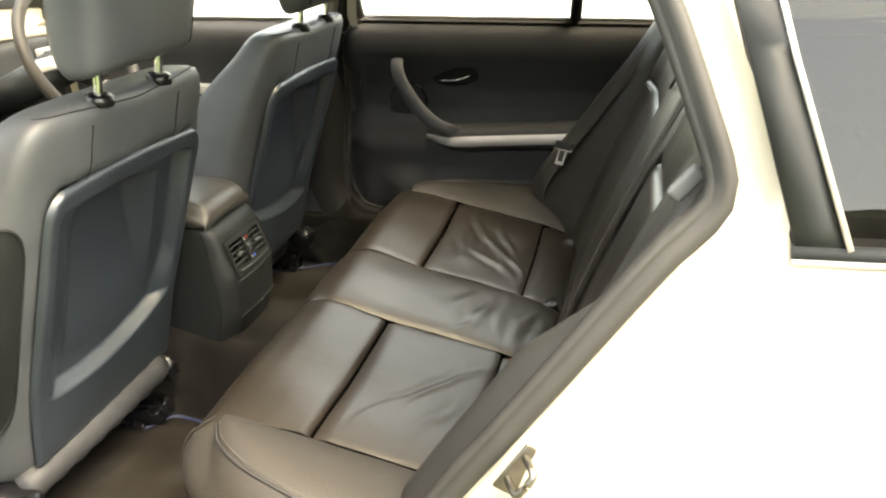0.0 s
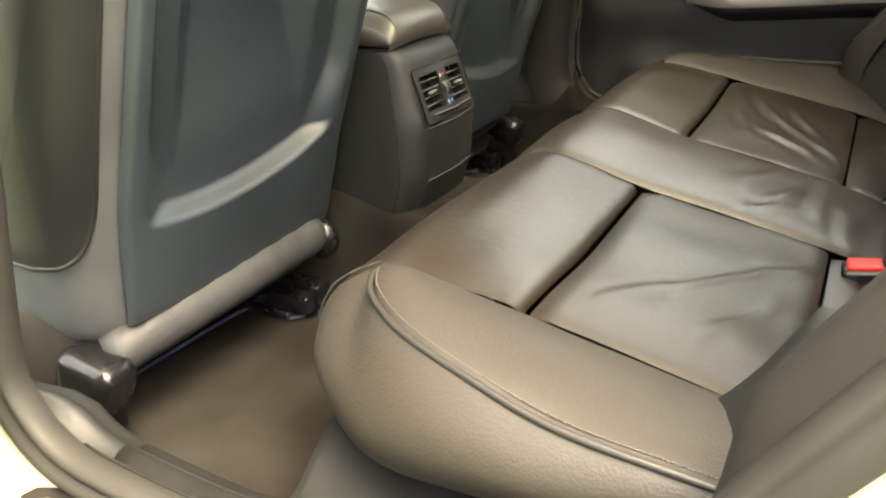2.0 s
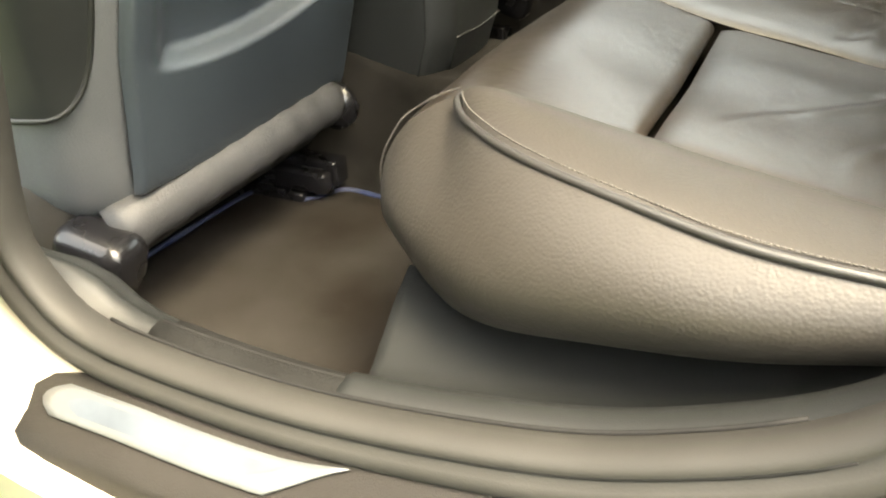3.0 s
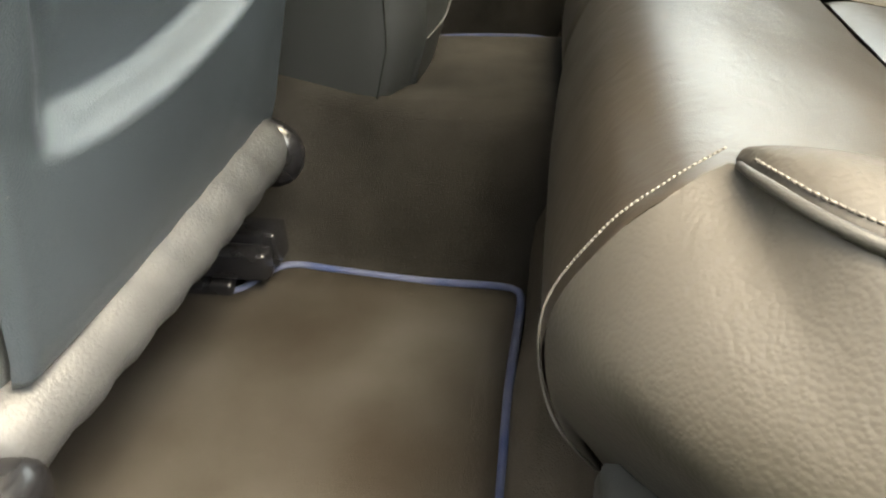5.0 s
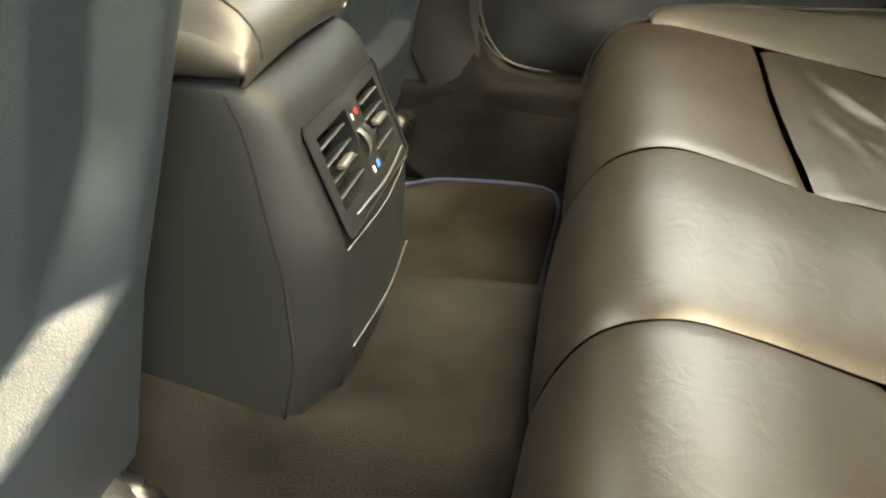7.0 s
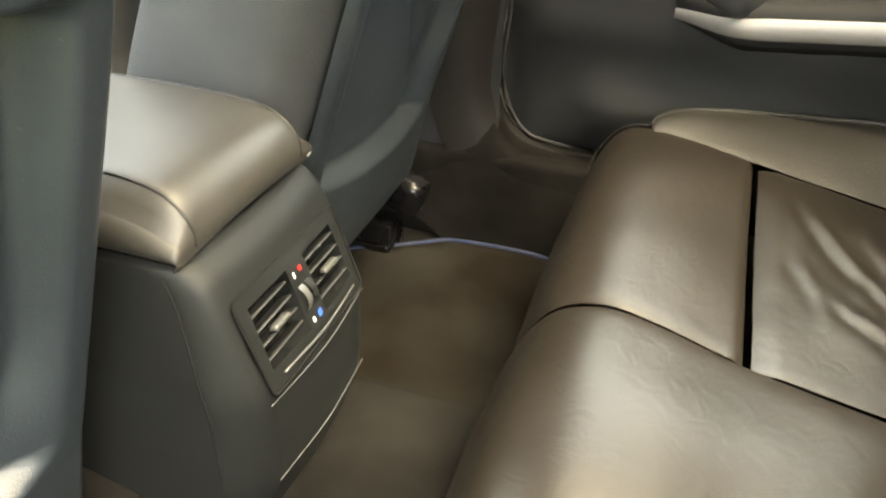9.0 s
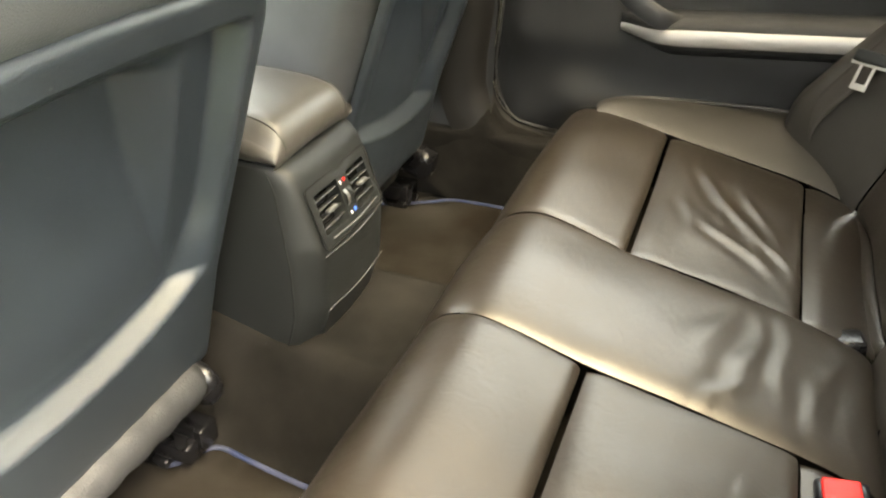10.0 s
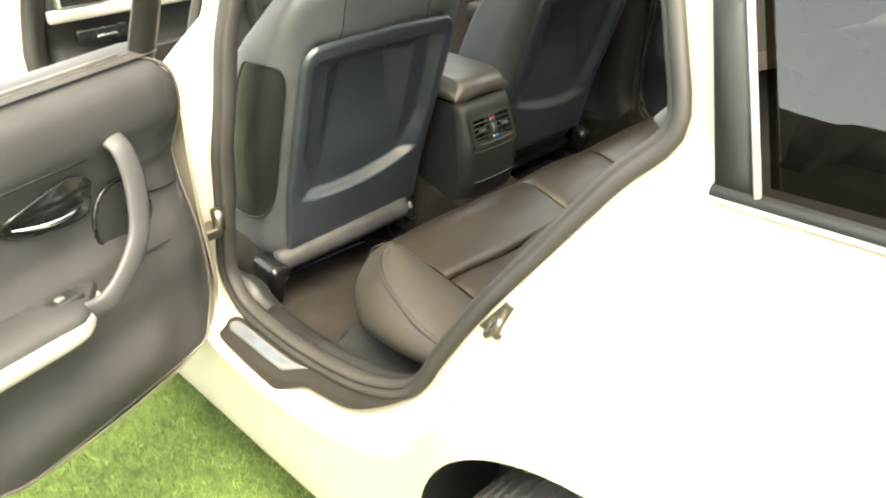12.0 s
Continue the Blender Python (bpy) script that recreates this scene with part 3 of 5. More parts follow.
ROOF = [(-0.62, -0.60), (-0.3, -0.60), (0.2, -0.585), (0.7, -0.60), (1.1, -0.61), (1.4, -0.62), (1.4, 0.62), (1.1, 0.61), (0.7, 0.60), (0.2, 0.585), (-0.3, 0.60), (-0.62, 0.60)]
# opening and pane are added out of view to let daylight onto the bench
ROOF_HOLE = [(-0.14, -0.40), (0.42, -0.40), (0.42, 0.40), (-0.14, 0.40)]
pano = part("roof_glass", panel([(-0.15, -0.41), (0.43, -0.41), (0.43, 0.41), (-0.15, 0.41)], [], 0.1, lambda x, y: (x, y, roof_z(x, y) + 0.006)), ROOF_GLASS, car, "grey tinted glass roof panel, unseen, added to light the cabin")
thick(part("roof", panel(ROOF, [ROOF_HOLE], 0.1, lambda x, y: (x, y, roof_z(x, y))), PAINT, car, "white painted roof"), 0.012)
thick(part("headliner", panel(ROOF, [ROOF_HOLE], 0.1, lambda x, y: (x, y, roof_z(x, y, 0.042))), HEADLINER, car, "light grey cloth headliner"), 0.012)
across([-2.75, -2.5, -1.9, -1.45, -1.40], [0.62, 0.76, 0.92, 0.985, 0.97], [0.7, 0.80, 0.82, 0.80, 0.78], 0.03, "bonnet", PAINT, "white painted bonnet")
wsc = part("windscreen", sheet([[(x, h * a, z + 0.03 * (1 - a * a)) for a in np.linspace(-1, 1, 13)] for x, z, h in ((-1.45, 0.99, 0.76), (-1.1, 1.17, 0.70), (-0.62, 1.375, 0.60))]), GLASS, car, "clear windscreen")
wsc.visible_shadow = False
rsc = part("rear_screen", sheet([[(x, h * a, z) for a in np.linspace(-1, 1, 9)] for x, z, h in ((1.62, 0.98, 0.66), (1.38, 1.335, 0.60))]), PRIVACY, car, "tinted tailgate window")
rsc.visible_shadow = False
across([1.62, 1.64, 1.62, 1.55], [0.97, 0.7, 0.4, 0.25], [0.8, 0.84, 0.84, 0.82], 0.0, "tailgate", PAINT, "white painted tailgate")
across([-2.76, -2.8, -2.75], [0.62, 0.45, 0.22], [0.7, 0.76, 0.76], 0.0, "front_bumper", PAINT, "white painted bumper")

# wheels
def wheel(x, y, out):
    w = thing("wheel", (x, y, 0.315), "black road tyre on a silver alloy rim", "wheel", "road wheels")
    prof = [(0.205, 0.085), (0.225, 0.108), (0.265, 0.112), (0.292, 0.104), (0.308, 0.085), (0.313, 0.045), (0.314, 0.0), (0.313, -0.045), (0.308, -0.085), (0.292, -0.104), (0.225, -0.108), (0.205, -0.085)]
    th = np.linspace(0, 2 * np.pi, 64, endpoint=False)
    P = [[(x + r * math.cos(a), y + b, 0.315 + r * math.sin(a)) for a in th] for r, b in prof]
    tyre = part("tyre", sheet(P, wrap_v=True), TYRE, w, "black rubber tyre with fine tread")
    tread = []
    for a in th:
        for b in (-0.06, 0.0, 0.06):
            tread.append(moved(box((-0.006, -0.022, -0.002), (0.006, 0.022, 0.004), 0.0), Matrix.Translation((x + 0.313 * math.cos(a + b), y + b, 0.315 + 0.313 * math.sin(a + b))) @ pose(0, 0, 0, 0, 90 - math.degrees(a + b), 0)))
    tagged(part("tread", joined(*tread), TYRE, tyre, smooth_shade=False), kind="stuff")
    prof = [(0.0, 0.06), (0.06, 0.062), (0.08, 0.045), (0.19, 0.06), (0.208, 0.09), (0.21, 0.02), (0.21, -0.085)]
    part("rim", sheet([[(x + r * math.cos(a), y + out * b, 0.315 + r * math.sin(a)) for a in th] for r, b in prof], wrap_v=True), SATIN, w)


for xx in (0.622, -2.1):
    wheel(xx, -0.775, -1)
    wheel(xx, 0.775, 1)
for side in (1, -1):
    P = [[(0.626 + 0.36 * math.cos(a), y, 0.354 + 0.36 * math.sin(a)) for a in np.radians(np.linspace(-25, 205, 30))] for y in np.linspace(-0.862, -0.56, 5)]
    part("wheel_house", flipped(sheet(P), side), PLASTIC, car, "black plastic wheel arch liner")

# ---- floor ----
def floor_z(x, y):
    a = abs(y)
    top = 0.182 + 0.23 * np.clip(-0.385 - x, 0, 0.35)
    z = 0.268 + top * (1 - step(a, 0.105, 0.188))
    z = z + 0.10 * step(x, -0.20, -0.15) * step(a, 0.10, 0.2)
    z = z + 0.10 * step(-x, 1.15, 1.35) * step(a, 0.10, 0.2)
    return z


P = [[(x, y, float(floor_z(x, y))) for y in np.linspace(-0.715, 0.715, 124)] for x in np.concatenate([np.linspace(-1.5, -0.3, 30), np.linspace(-0.29, -0.10, 30)])]
tagged(part("floor", sheet(P), CARPET), "dark brown cut pile carpet over the footwells and tunnel", "floor", kind="structure")


def floor_mat(side):
    t = thing("floor_mat", (-0.45, side * -0.4, 0.275), "dark brown pile floor mat with a blue-grey bound edge", "floor mat", "rear floor mats")
    edge = spline([(-0.246, -0.225), (-0.247, -0.35), (-0.242, -0.50), (-0.244, -0.60), (-0.285, -0.655), (-0.44, -0.655), (-0.50, -0.625), (-0.56, -0.588), (-0.612, -0.56), (-0.638, -0.50), (-0.641, -0.42), (-0.634, -0.27), (-0.624, -0.232), (-0.60, -0.224),
                   (-0.565, -0.236), (-0.540, -0.236), (-0.524, -0.216), (-0.510, -0.190), (-0.490, -0.180), (-0.44, -0.186), (-0.35, -0.196), (-0.272, -0.198), (-0.253, -0.204)], 160, True)
    zt = 0.283
    bm = panel([tuple(p) for p in edge], [], 0.035, lambda x, y: (x, y * side, zt + 0.002 * noise.noise(Vector((x * 12, y * 12, 1)))))
    m = part("mat_top", bm, MAT_PILE, t, "dark brown velour pile")
    thick(m, 0.010, -1)
    part("binding", tube([(x, y * side, zt + 0.001) for x, y in edge], 0.0042, 8, closed=True), MAT_TRIM, t, "blue-grey stitched binding")


def riser(side):
    """Carpeted step below the front edge of the bench."""
    P = []
    for y in np.linspace(-0.645, -0.13, 60):
        e, mid = float(step(-y, 0.50, 0.64)), 0.004 * noise.noise(Vector((y * 9, 2, 5)))
        P.append([(x + 0.045 * e + mid * (k > 0), y, z + 0.03 * e * k / 6) for k, (x, z) in enumerate(((-0.234, 0.268), (-0.238, 0.282), (-0.240, 0.305), (-0.236, 0.335), (-0.218, 0.368), (-0.17, 0.392), (-0.12, 0.405)))])
    # paler than the floor carpet
    part("bench_riser", flipped(sheet(P), side), CARPET_TAN, car, "tan carpet step below the bench, paler than the floor")


riser(1)
riser(-1)
# carpet material, not plastic, so the shade over this sill is in its colour
part("far_sill", box((-1.3, 0.69, 0.25), (-0.10, 0.78, 0.44), 0.015, 3), CARPET, car, "far inner sill, darkened for the shade there")
floor_mat(1)
floor_mat(-1)


# ---- rear bench ----
PROFILE = spline([(0.345, 0.470), (0.25, 0.506), (0.12, 0.535), (0.0, 0.560), (-0.08, 0.585), (-0.135, 0.594), (-0.182, 0.574), (-0.212, 0.52), (-0.215, 0.475), (-0.200, 0.42), (-0.172, 0.375)], 200)
RUN = np.concatenate([[0], np.cumsum(np.linalg.norm(np.diff(PROFILE, axis=0), axis=1))])


def run_at(x):
    top = PROFILE[:130]
    return float(np.interp(-x, -top[:, 0], RUN[:130]))


def bench_point(s, y):
    x, z = np.interp(s, RUN, PROFILE[:, 0]), np.interp(s, RUN, PROFILE[:, 1])
    a = np.abs(y)
    side = 0.014 * step(a, 0.33, 0.53) * step(x, -0.13, 0.02)
    mid = 0.006 * (1 - step(a, 0.085, 0.155)) * step(x, -0.16, 0.12)
    return np.stack([x, y, z + side + mid], -1)


def bench_patch(name, s0, s1, y0, y1, parent, side=1, r=0.011, puff=0.006, crease=0.0, sides=(1, 1, 1, 1), seed=0.0, label="", nu=26, nv=18, folds=()):
    def S(U, V):
        return bench_point(s0 + (s1 - s0) * U, y0 + (y1 - y0) * V)
    bm = pad(S, abs(s1 - s0), abs(y1 - y0), r, nu, nv, puff, sides, crease, seed, folds)
    return part(name, flipped(bm, side), LEATHER_PLAIN, parent, label)


bench = thing("rear_bench", (0.05, 0, 0.3), "black leather rear bench cushion with creased panels and stitched bolsters", "car seat")
G, R1, END, REAR = run_at(0.0), run_at(0.235), RUN[-1], run_at(0.335)
# outer line of the near bolster: piping, then the front seam downwards
PIPE = [(0.315, -0.700, 0.572), (0.187, -0.700, 0.582), (0.09, -0.690, 0.583), (0.008, -0.666, 0.588), (-0.065, -0.637, 0.593), (-0.112, -0.604, 0.597), (-0.134, -0.572, 0.598), (-0.142, -0.545, 0.595)]
SC = run_at(-0.142)
SEAM_Y = [(SC, -0.545), (SC + 0.03, -0.558), (SC + 0.065, -0.564), (SC + 0.12, -0.557), (SC + 0.2, -0.538), (RUN[-1], -0.525)]
DOWN = [tuple(bench_point(s, y)) for s, y in SEAM_Y[1:]]


# folds in the leather: x, y, direction, length, width, height (for the far seat as mirrored)
NEAR_FOLDS = [(0.105, -0.36, 62, 0.06, 0.006, 0.0022), (0.14, -0.31, 68, 0.075, 0.007, 0.0026), (0.165, -0.40, 75, 0.07, 0.007, 0.002), (0.06, -0.42, 80, 0.05, 0.006, 0.0014), (0.19, -0.24, 60, 0.05, 0.006, 0.002)]
FAR_FOLDS = [(0.085, -0.4, 78, 0.085, 0.0088, 0.0026), (0.125, -0.34, 66, 0.085, 0.01, 0.0032), (0.165, -0.36, 70, 0.075, 0.01, 0.0028), (0.135, -0.25, 40, 0.06, 0.01, 0.0031), (0.19, -0.27, 58, 0.06, 0.0088, 0.0025), (0.06, -0.3, 85, 0.06, 0.0088, 0.0019)]
MID_FOLDS = [(0.13, 0.03, 78, 0.06, 0.0115, 0.0034), (0.17, -0.01, 84, 0.07, 0.0103, 0.0037), (0.21, 0.02, 95, 0.07, 0.0103, 0.0034), (0.245, -0.05, 100, 0.05, 0.0092, 0.0029), (0.27, 0.04, 80, 0.05, 0.0092, 0.0029), (0.15, -0.08, 60, 0.035, 0.008, 0.0029), (0.29, -0.02, 92, 0.06, 0.0092, 0.0024)]


def bench_side(side):
    bench_patch("seat_panel", R1 + 0.002, G - 0.0034, -0.528, -0.131, bench, side, 0.012, 0.006, 0.0022, (0.005, 0.008, 0.003, 0.003), side * 3.0, "creased black leather seat panel", 60, 60,
                NEAR_FOLDS if side > 0 else FAR_FOLDS)
    bench_patch("rear_strip", run_at(0.335), R1 - 0.003, -0.528, -0.131, bench, side, 0.008, 0.004, 0.0, (0.004, 0.008, 0.004, 0.005))

    def front(U, V):
        s = G + 0.0034 + (END - G - 0.0034) * U
        inner = -0.131
        outer = np.interp(s, [G, SC] + [q[0] for q in SEAM_Y[1:]], [-0.528, -0.542] + [q[1] for q in SEAM_Y[1:]])
        return bench_point(s, outer + (inner - outer) * V)
    bm = pad(front, END - G, 0.38, 0.011, 44, 20, 0.005, (0.011, 0, 0.0006, 0.003), 0.0015)
    part("front_panel", flipped(bm, side), LEATHER_PLAIN, bench)

    top = spline(PIPE, 60)

    def bolster(U, V):
        pts = np.stack([np.interp(U, np.linspace(0, 1, 60), top[:, k]) for k in range(3)], -1)
        s = np.interp(-pts[..., 0], -PROFILE[:130, 0], RUN[:130])
        inn = np.maximum(-0.532, pts[..., 1] + 0.004)
        base = bench_point(s, inn)
        q = base + (pts - base) * V[..., None]
        q[..., 2] += 0.016 * np.sin(np.pi * V) * np.minimum(1, (inn - pts[..., 1]) / 0.08)
        return q
    part("bolster", flipped(pad(bolster, 0.48, 0.12, 0.006, 40, 14, 0.0, (0.003, 0.001, 0.003, 0.003), 0.002), side), LEATHER, bench, "grained black leather bolster")
    # side cover that wraps round the front corner
    a = spline(PIPE + DOWN, 70)
    mid = spline([(0.315, -0.705, 0.556), (0.187, -0.712, 0.557), (0.09, -0.717, 0.548), (0.0, -0.707, 0.541), (-0.08, -0.684, 0.531), (-0.145, -0.646, 0.515), (-0.182, -0.605, 0.503), (-0.199, -0.578, 0.482), (-0.201, -0.556, 0.455), (-0.190, -0.535, 0.418)], 70)
    low = spline([(0.315, -0.680, 0.540), (0.187, -0.684, 0.528), (0.09, -0.684, 0.503), (0.0, -0.672, 0.480), (-0.08, -0.642, 0.450), (-0.126, -0.612, 0.436), (-0.148, -0.588, 0.424), (-0.160, -0.562, 0.411), (-0.166, -0.543, 0.395), (-0.168, -0.525, 0.375)], 70)

    wide = np.concatenate([np.repeat(a[:1], 4, 0), a, np.repeat(a[-1:], 4, 0)])
    calm = np.stack([np.convolve(wide[:, k], np.ones(9) / 9, "valid") for k in range(3)], 1)

    def cover_surface(U, V):
        A, B, C = ([np.interp(U, np.linspace(0, 1, 70), q[:, k]) for k in range(3)] for q in (a, mid, low))
        A, B, C = (np.stack(q, -1) for q in (A, B, C))
        E = np.stack([np.interp(U, np.linspace(0, 1, 70), calm[:, k]) for k in range(3)], -1)
        A = E + (A - E) * np.exp(-4.5 * V)[..., None]
        v = V[..., None]
        return A * (1 - v) * (1 - 2 * v) + B * 4 * v * (1 - v) + C * v * (2 * v - 1)
    part("side_cover", flipped(pad(cover_surface, 0.8, 0.16, 0.006, 60, 18, 0.0, (0, 0, 0, 0.006), 0.0015, face=(-0.3, -1, 0)), side), LEATHER, bench, "grained black leather side cover")
    pipe_line = spline(PIPE, 90) + np.array([0, -0.0022, 0.0006])
    part("piping", flipped(tube(pipe_line[:89], np.interp(np.arange(89), [0, 74, 84, 88], [0.0031, 0.0031, 0.0027, 0.0018]), 10), side), PIPING, bench, "worn black piping")
    stitches = []
    # thread beside the piping, laid on the bolster
    run = spline(PIPE, 150)
    U = np.linspace(0, 1, 150)
    gap = 0.0075 / np.maximum(0.016, -0.532 - run[:, 1])
    run = bolster(U, np.clip(1 - gap, 0.4, 1)) + np.array([0, 0, 0.0004])
    for k in range(3, 143):
        stitches.append(tube([run[k], run[k] + (run[k + 1] - run[k]) * 0.75], 0.0007, 5))
    # thread down the front seam
    for q in spline(PIPE[-1:] + DOWN, 110):
        up = float(step(q[2], 0.46, 0.60))
        e = q + np.array([-0.0026, 0.0030, 0.0042 * up])
        stitches.append(tube([e, e + np.array([-0.0012 * up - 0.0003, -0.0004, -0.0022 + 0.001 * up])], 0.0006, 5))
    tagged(part("stitching", flipped(joined(*stitches), side), THREAD, bench, "pale seam stitching"), kind="stuff")


bench_side(1)
bench_side(-1)
bench_patch("centre_panel", run_at(0.33), END, -0.127, 0.127, bench, 1, 0.008, 0.008, 0.0015, (0.008, 0, 0.003, 0.003), 7.0, "raised black leather centre panel with creases", 90, 44, MID_FOLDS)
# dark box below the cushion
def taper(x0, x1, half, cut, z0, z1):
    """A box whose top is drawn in by cut at the front and sides."""
    bm = box((x0, -half, z0), (x1, half, z1), 0.0)
    for v in bm.verts:
        if v.co.z > (z0 + z1) / 2:
            v.co.y -= math.copysign(cut, v.co.y)
            v.co.x += cut * 0.5 * (v.co.x < (x0 + x1) / 2)
    return bm


bevelled(part("base", taper(-0.165, 0.33, 0.655, 0.08, 0.27, 0.445), DARK_BOX, bench), 0.008)


# ---- backrest ----
BACK = spline([(0.325, 0.455), (0.338, 0.52), (0.375, 0.63), (0.43, 0.78), (0.495, 0.94), (0.555, 1.075), (0.585, 1.125), (0.63, 1.14), (0.67, 1.11)], 120)
BRUN = np.concatenate([[0], np.cumsum(np.linalg.norm(np.diff(BACK, axis=0), axis=1))])
backrest = thing("backrest", (0.45, 0, 0.45), "black leather rear backrest with side bolsters and a folded centre armrest", "car seat")


def back_point(s, y, fwd=0.0):
    x, z = np.interp(s, BRUN, BACK[:, 0]), np.interp(s, BRUN, BACK[:, 1])
    a = np.abs(y)
    f = fwd + 0.03 * step(a, 0.40, 0.55)
    return np.stack([x - f * 0.93, y, z + f * 0.36], -1)


def back_patch(name, s0, s1, y0, y1, side, fwd=0.0, r=0.012, puff=0.008, crease=0.002, label="", mat=None):
    def S(U, V):
        return back_point(s0 + (s1 - s0) * U, y0 + (y1 - y0) * V, fwd)
    # the visible face looks forwards
    def T(U, V):
        return S(U, 1 - V)
    bm = pad(T, abs(s1 - s0), abs(y1 - y0), r, 24, 16, puff, (1, 1, 1, 1), crease, face=(-1, 0, 0.4))
    return part(name, flipped(bm, side), mat or LEATHER_PLAIN, backrest, label)


BT = BRUN[-1]
for side in (1, -1):
    back_patch("seat_back_panel", 0.04, 0.505, -0.50, -0.145, side, label="creased leather lower back panel")
    back_patch("seat_back_panel", 0.511, BT, -0.50, -0.145, side, r=0.008)
    back_patch("lumbar_strip", 0.0, 0.036, -0.50, -0.145, side)

    def wing(U, V):
        s = 0.01 + (BT - 0.03) * U
        y = -0.505 - 0.185 * V
        p = back_point(s, y, 0.0)
        push = np.interp(p[..., 2], [0.44, 0.50, 0.56, 0.63, 0.75, 0.97, 1.10], [0.02, 0.085, 0.135, 0.15, 0.105, 0.04, 0.02]) * (1.0 if side < 0 else 0.4)
        p[..., 0] -= push * step(V, 0.0, 0.72) * (1 - 0.75 * step(V, 0.84, 1.0)) - 0.03 * step(V, 0.9, 1.0)
        return p
    part("side_bolster", flipped(pad(lambda U, V: wing(U, V), 0.62, 0.2, 0.008, 30, 20, 0.0, (1, 1, 1, 0), 0.002, face=(-1, 0, 0.4)), side), LEATHER, backrest, "smooth dark leather side bolster")
back_patch("armrest", 0.10, 0.640, -0.068, 0.135, 1, 0.004, 0.012, 0.008, 0.003, "folded leather centre armrest")
back_patch("centre_back", 0.645, BT, -0.068, 0.135, 1, 0.0)
back_patch("belt_channel", 0.10, BT, -0.140, -0.074, 1, -0.006, 0.008, 0.004, 0.002)
tab = [tuple(back_point(s_, y_, 0.014)) for s_, y_ in ((0.585, 0.045), (0.625, 0.040), (0.632, 0.02), (0.634, -0.045))]
part("pull_strap", tube(spline(tab, 14), 0.007, 8, flat=0.4), SEAM, backrest, "black pull strap of the armrest")
back_patch("centre_foot", 0.0, 0.095, -0.135, 0.135, 1, 0.0)
part("core", sheet([[tuple(back_point(s, y, -0.022)) for y in np.linspace(-0.52, 0.52, 14)] for s in np.linspace(0.0, BT - 0.12, 16)]), PLASTIC, backrest)
part("board", sheet([[(x + 0.05, y, z) for y in (-0.66, 0.66)] for x, z in ((0.34, 0.40), (0.45, 0.70), (0.62, 1.10))]), PLASTIC, backrest)


# belts and buckles
def ribbon(points, width, across_dir, t=0.0016):
    p = spline(points, 40)
    d = np.array(across_dir, float)
    d /= np.linalg.norm(d)
    rows = [p - d * width / 2, p - d * width / 4, p, p + d * width / 4, p + d * width / 2]
    return sheet(rows)


def rear_belt(side, knots, tongue_at):
    b = thing("seat_belt", (0.4, side * -0.6, 0.6), "dark seat belt with steel tongue hanging over the side bolster", "seat belt", "rear seat belts")
    thick(part("webbing", ribbon(knots, 0.046, (-0.35, 0.85, 0.35)), WEBBING, b), 0.0016)
    q = Vector(tongue_at)
    m = Matrix.Translation(q) @ pose(0, 0, 0, 0, 24, 58)
    part("tongue_grip", moved(box((-0.006, -0.028, -0.008), (0.006, 0.028, 0.012), 0.005), m), PLASTIC, b)
    part("tongue", moved(joined(box((-0.0015, -0.013, -0.045), (0.0015, -0.008, -0.006), 0.001), box((-0.0015, 0.008, -0.045), (0.0015, 0.013, -0.006), 0.001),
                                box((-0.0015, -0.013, -0.050), (0.0015, 0.013, -0.040), 0.001), box((-0.0016, -0.028, -0.012), (0.0016, 0.028, -0.003), 0.001)), m), SATIN, b, "bright steel belt tongue")
    return b


rear_belt(-1, [(0.555, 0.56, 1.10), (0.455, 0.575, 0.97), (0.352, 0.585, 0.82), (0.268, 0.585, 0.70), (0.222, 0.60, 0.61), (0.235, 0.63, 0.52)], (0.279, 0.548, 0.741))


mid_belt = thing("seat_belt", (0.4, -0.1, 0.5), "dark middle seat belt lying down the backrest", "seat belt", "rear seat belts")
thick(part("webbing", ribbon([tuple(back_point(s_, y_, 0.010)) for s_, y_ in ((0.655, -0.19), (0.60, -0.165), (0.48, -0.130), (0.28, -0.108), (0.06, -0.10))], 0.046, (0.05, 1, 0)), WEBBING, mid_belt), 0.0016)


def buckle(x, y, z, yaw, red=True):
    b = thing("belt_buckle", (x, y, z - 0.03), "black seat belt buckle at the back of the bench", "belt buckle", "belt buckles")
    m = Matrix.Translation((x, y, z)) @ pose(0, 0, 0, 0, -8, yaw)
    part("housing", moved(box((-0.026, -0.018, -0.060), (0.026, 0.018, 0.0), 0.006), m), GLOSS_BLACK, b)
    if red:
        part("release_button", moved(box((-0.020, -0.014, -0.004), (0.017, 0.014, 0.005), 0.003), m), RED, b, "red push button")
    part("stalk", tube(spline([(x + 0.015, y, z - 0.035), (x + 0.05, y, z - 0.06), (x + 0.07, y, z - 0.09)], 8), 0.012, 8, flat=0.5), WEBBING, b)


buckle(0.273, -0.168, 0.516, 4)
buckle(0.290, 0.140, 0.494, 10, False)
buckle(0.350, -0.03, 0.49, 10, False)
spare = thing("belt_tongue", (0.34, -0.10, 0.50), "loose steel belt tongue at the back of the bench", "belt tongue")
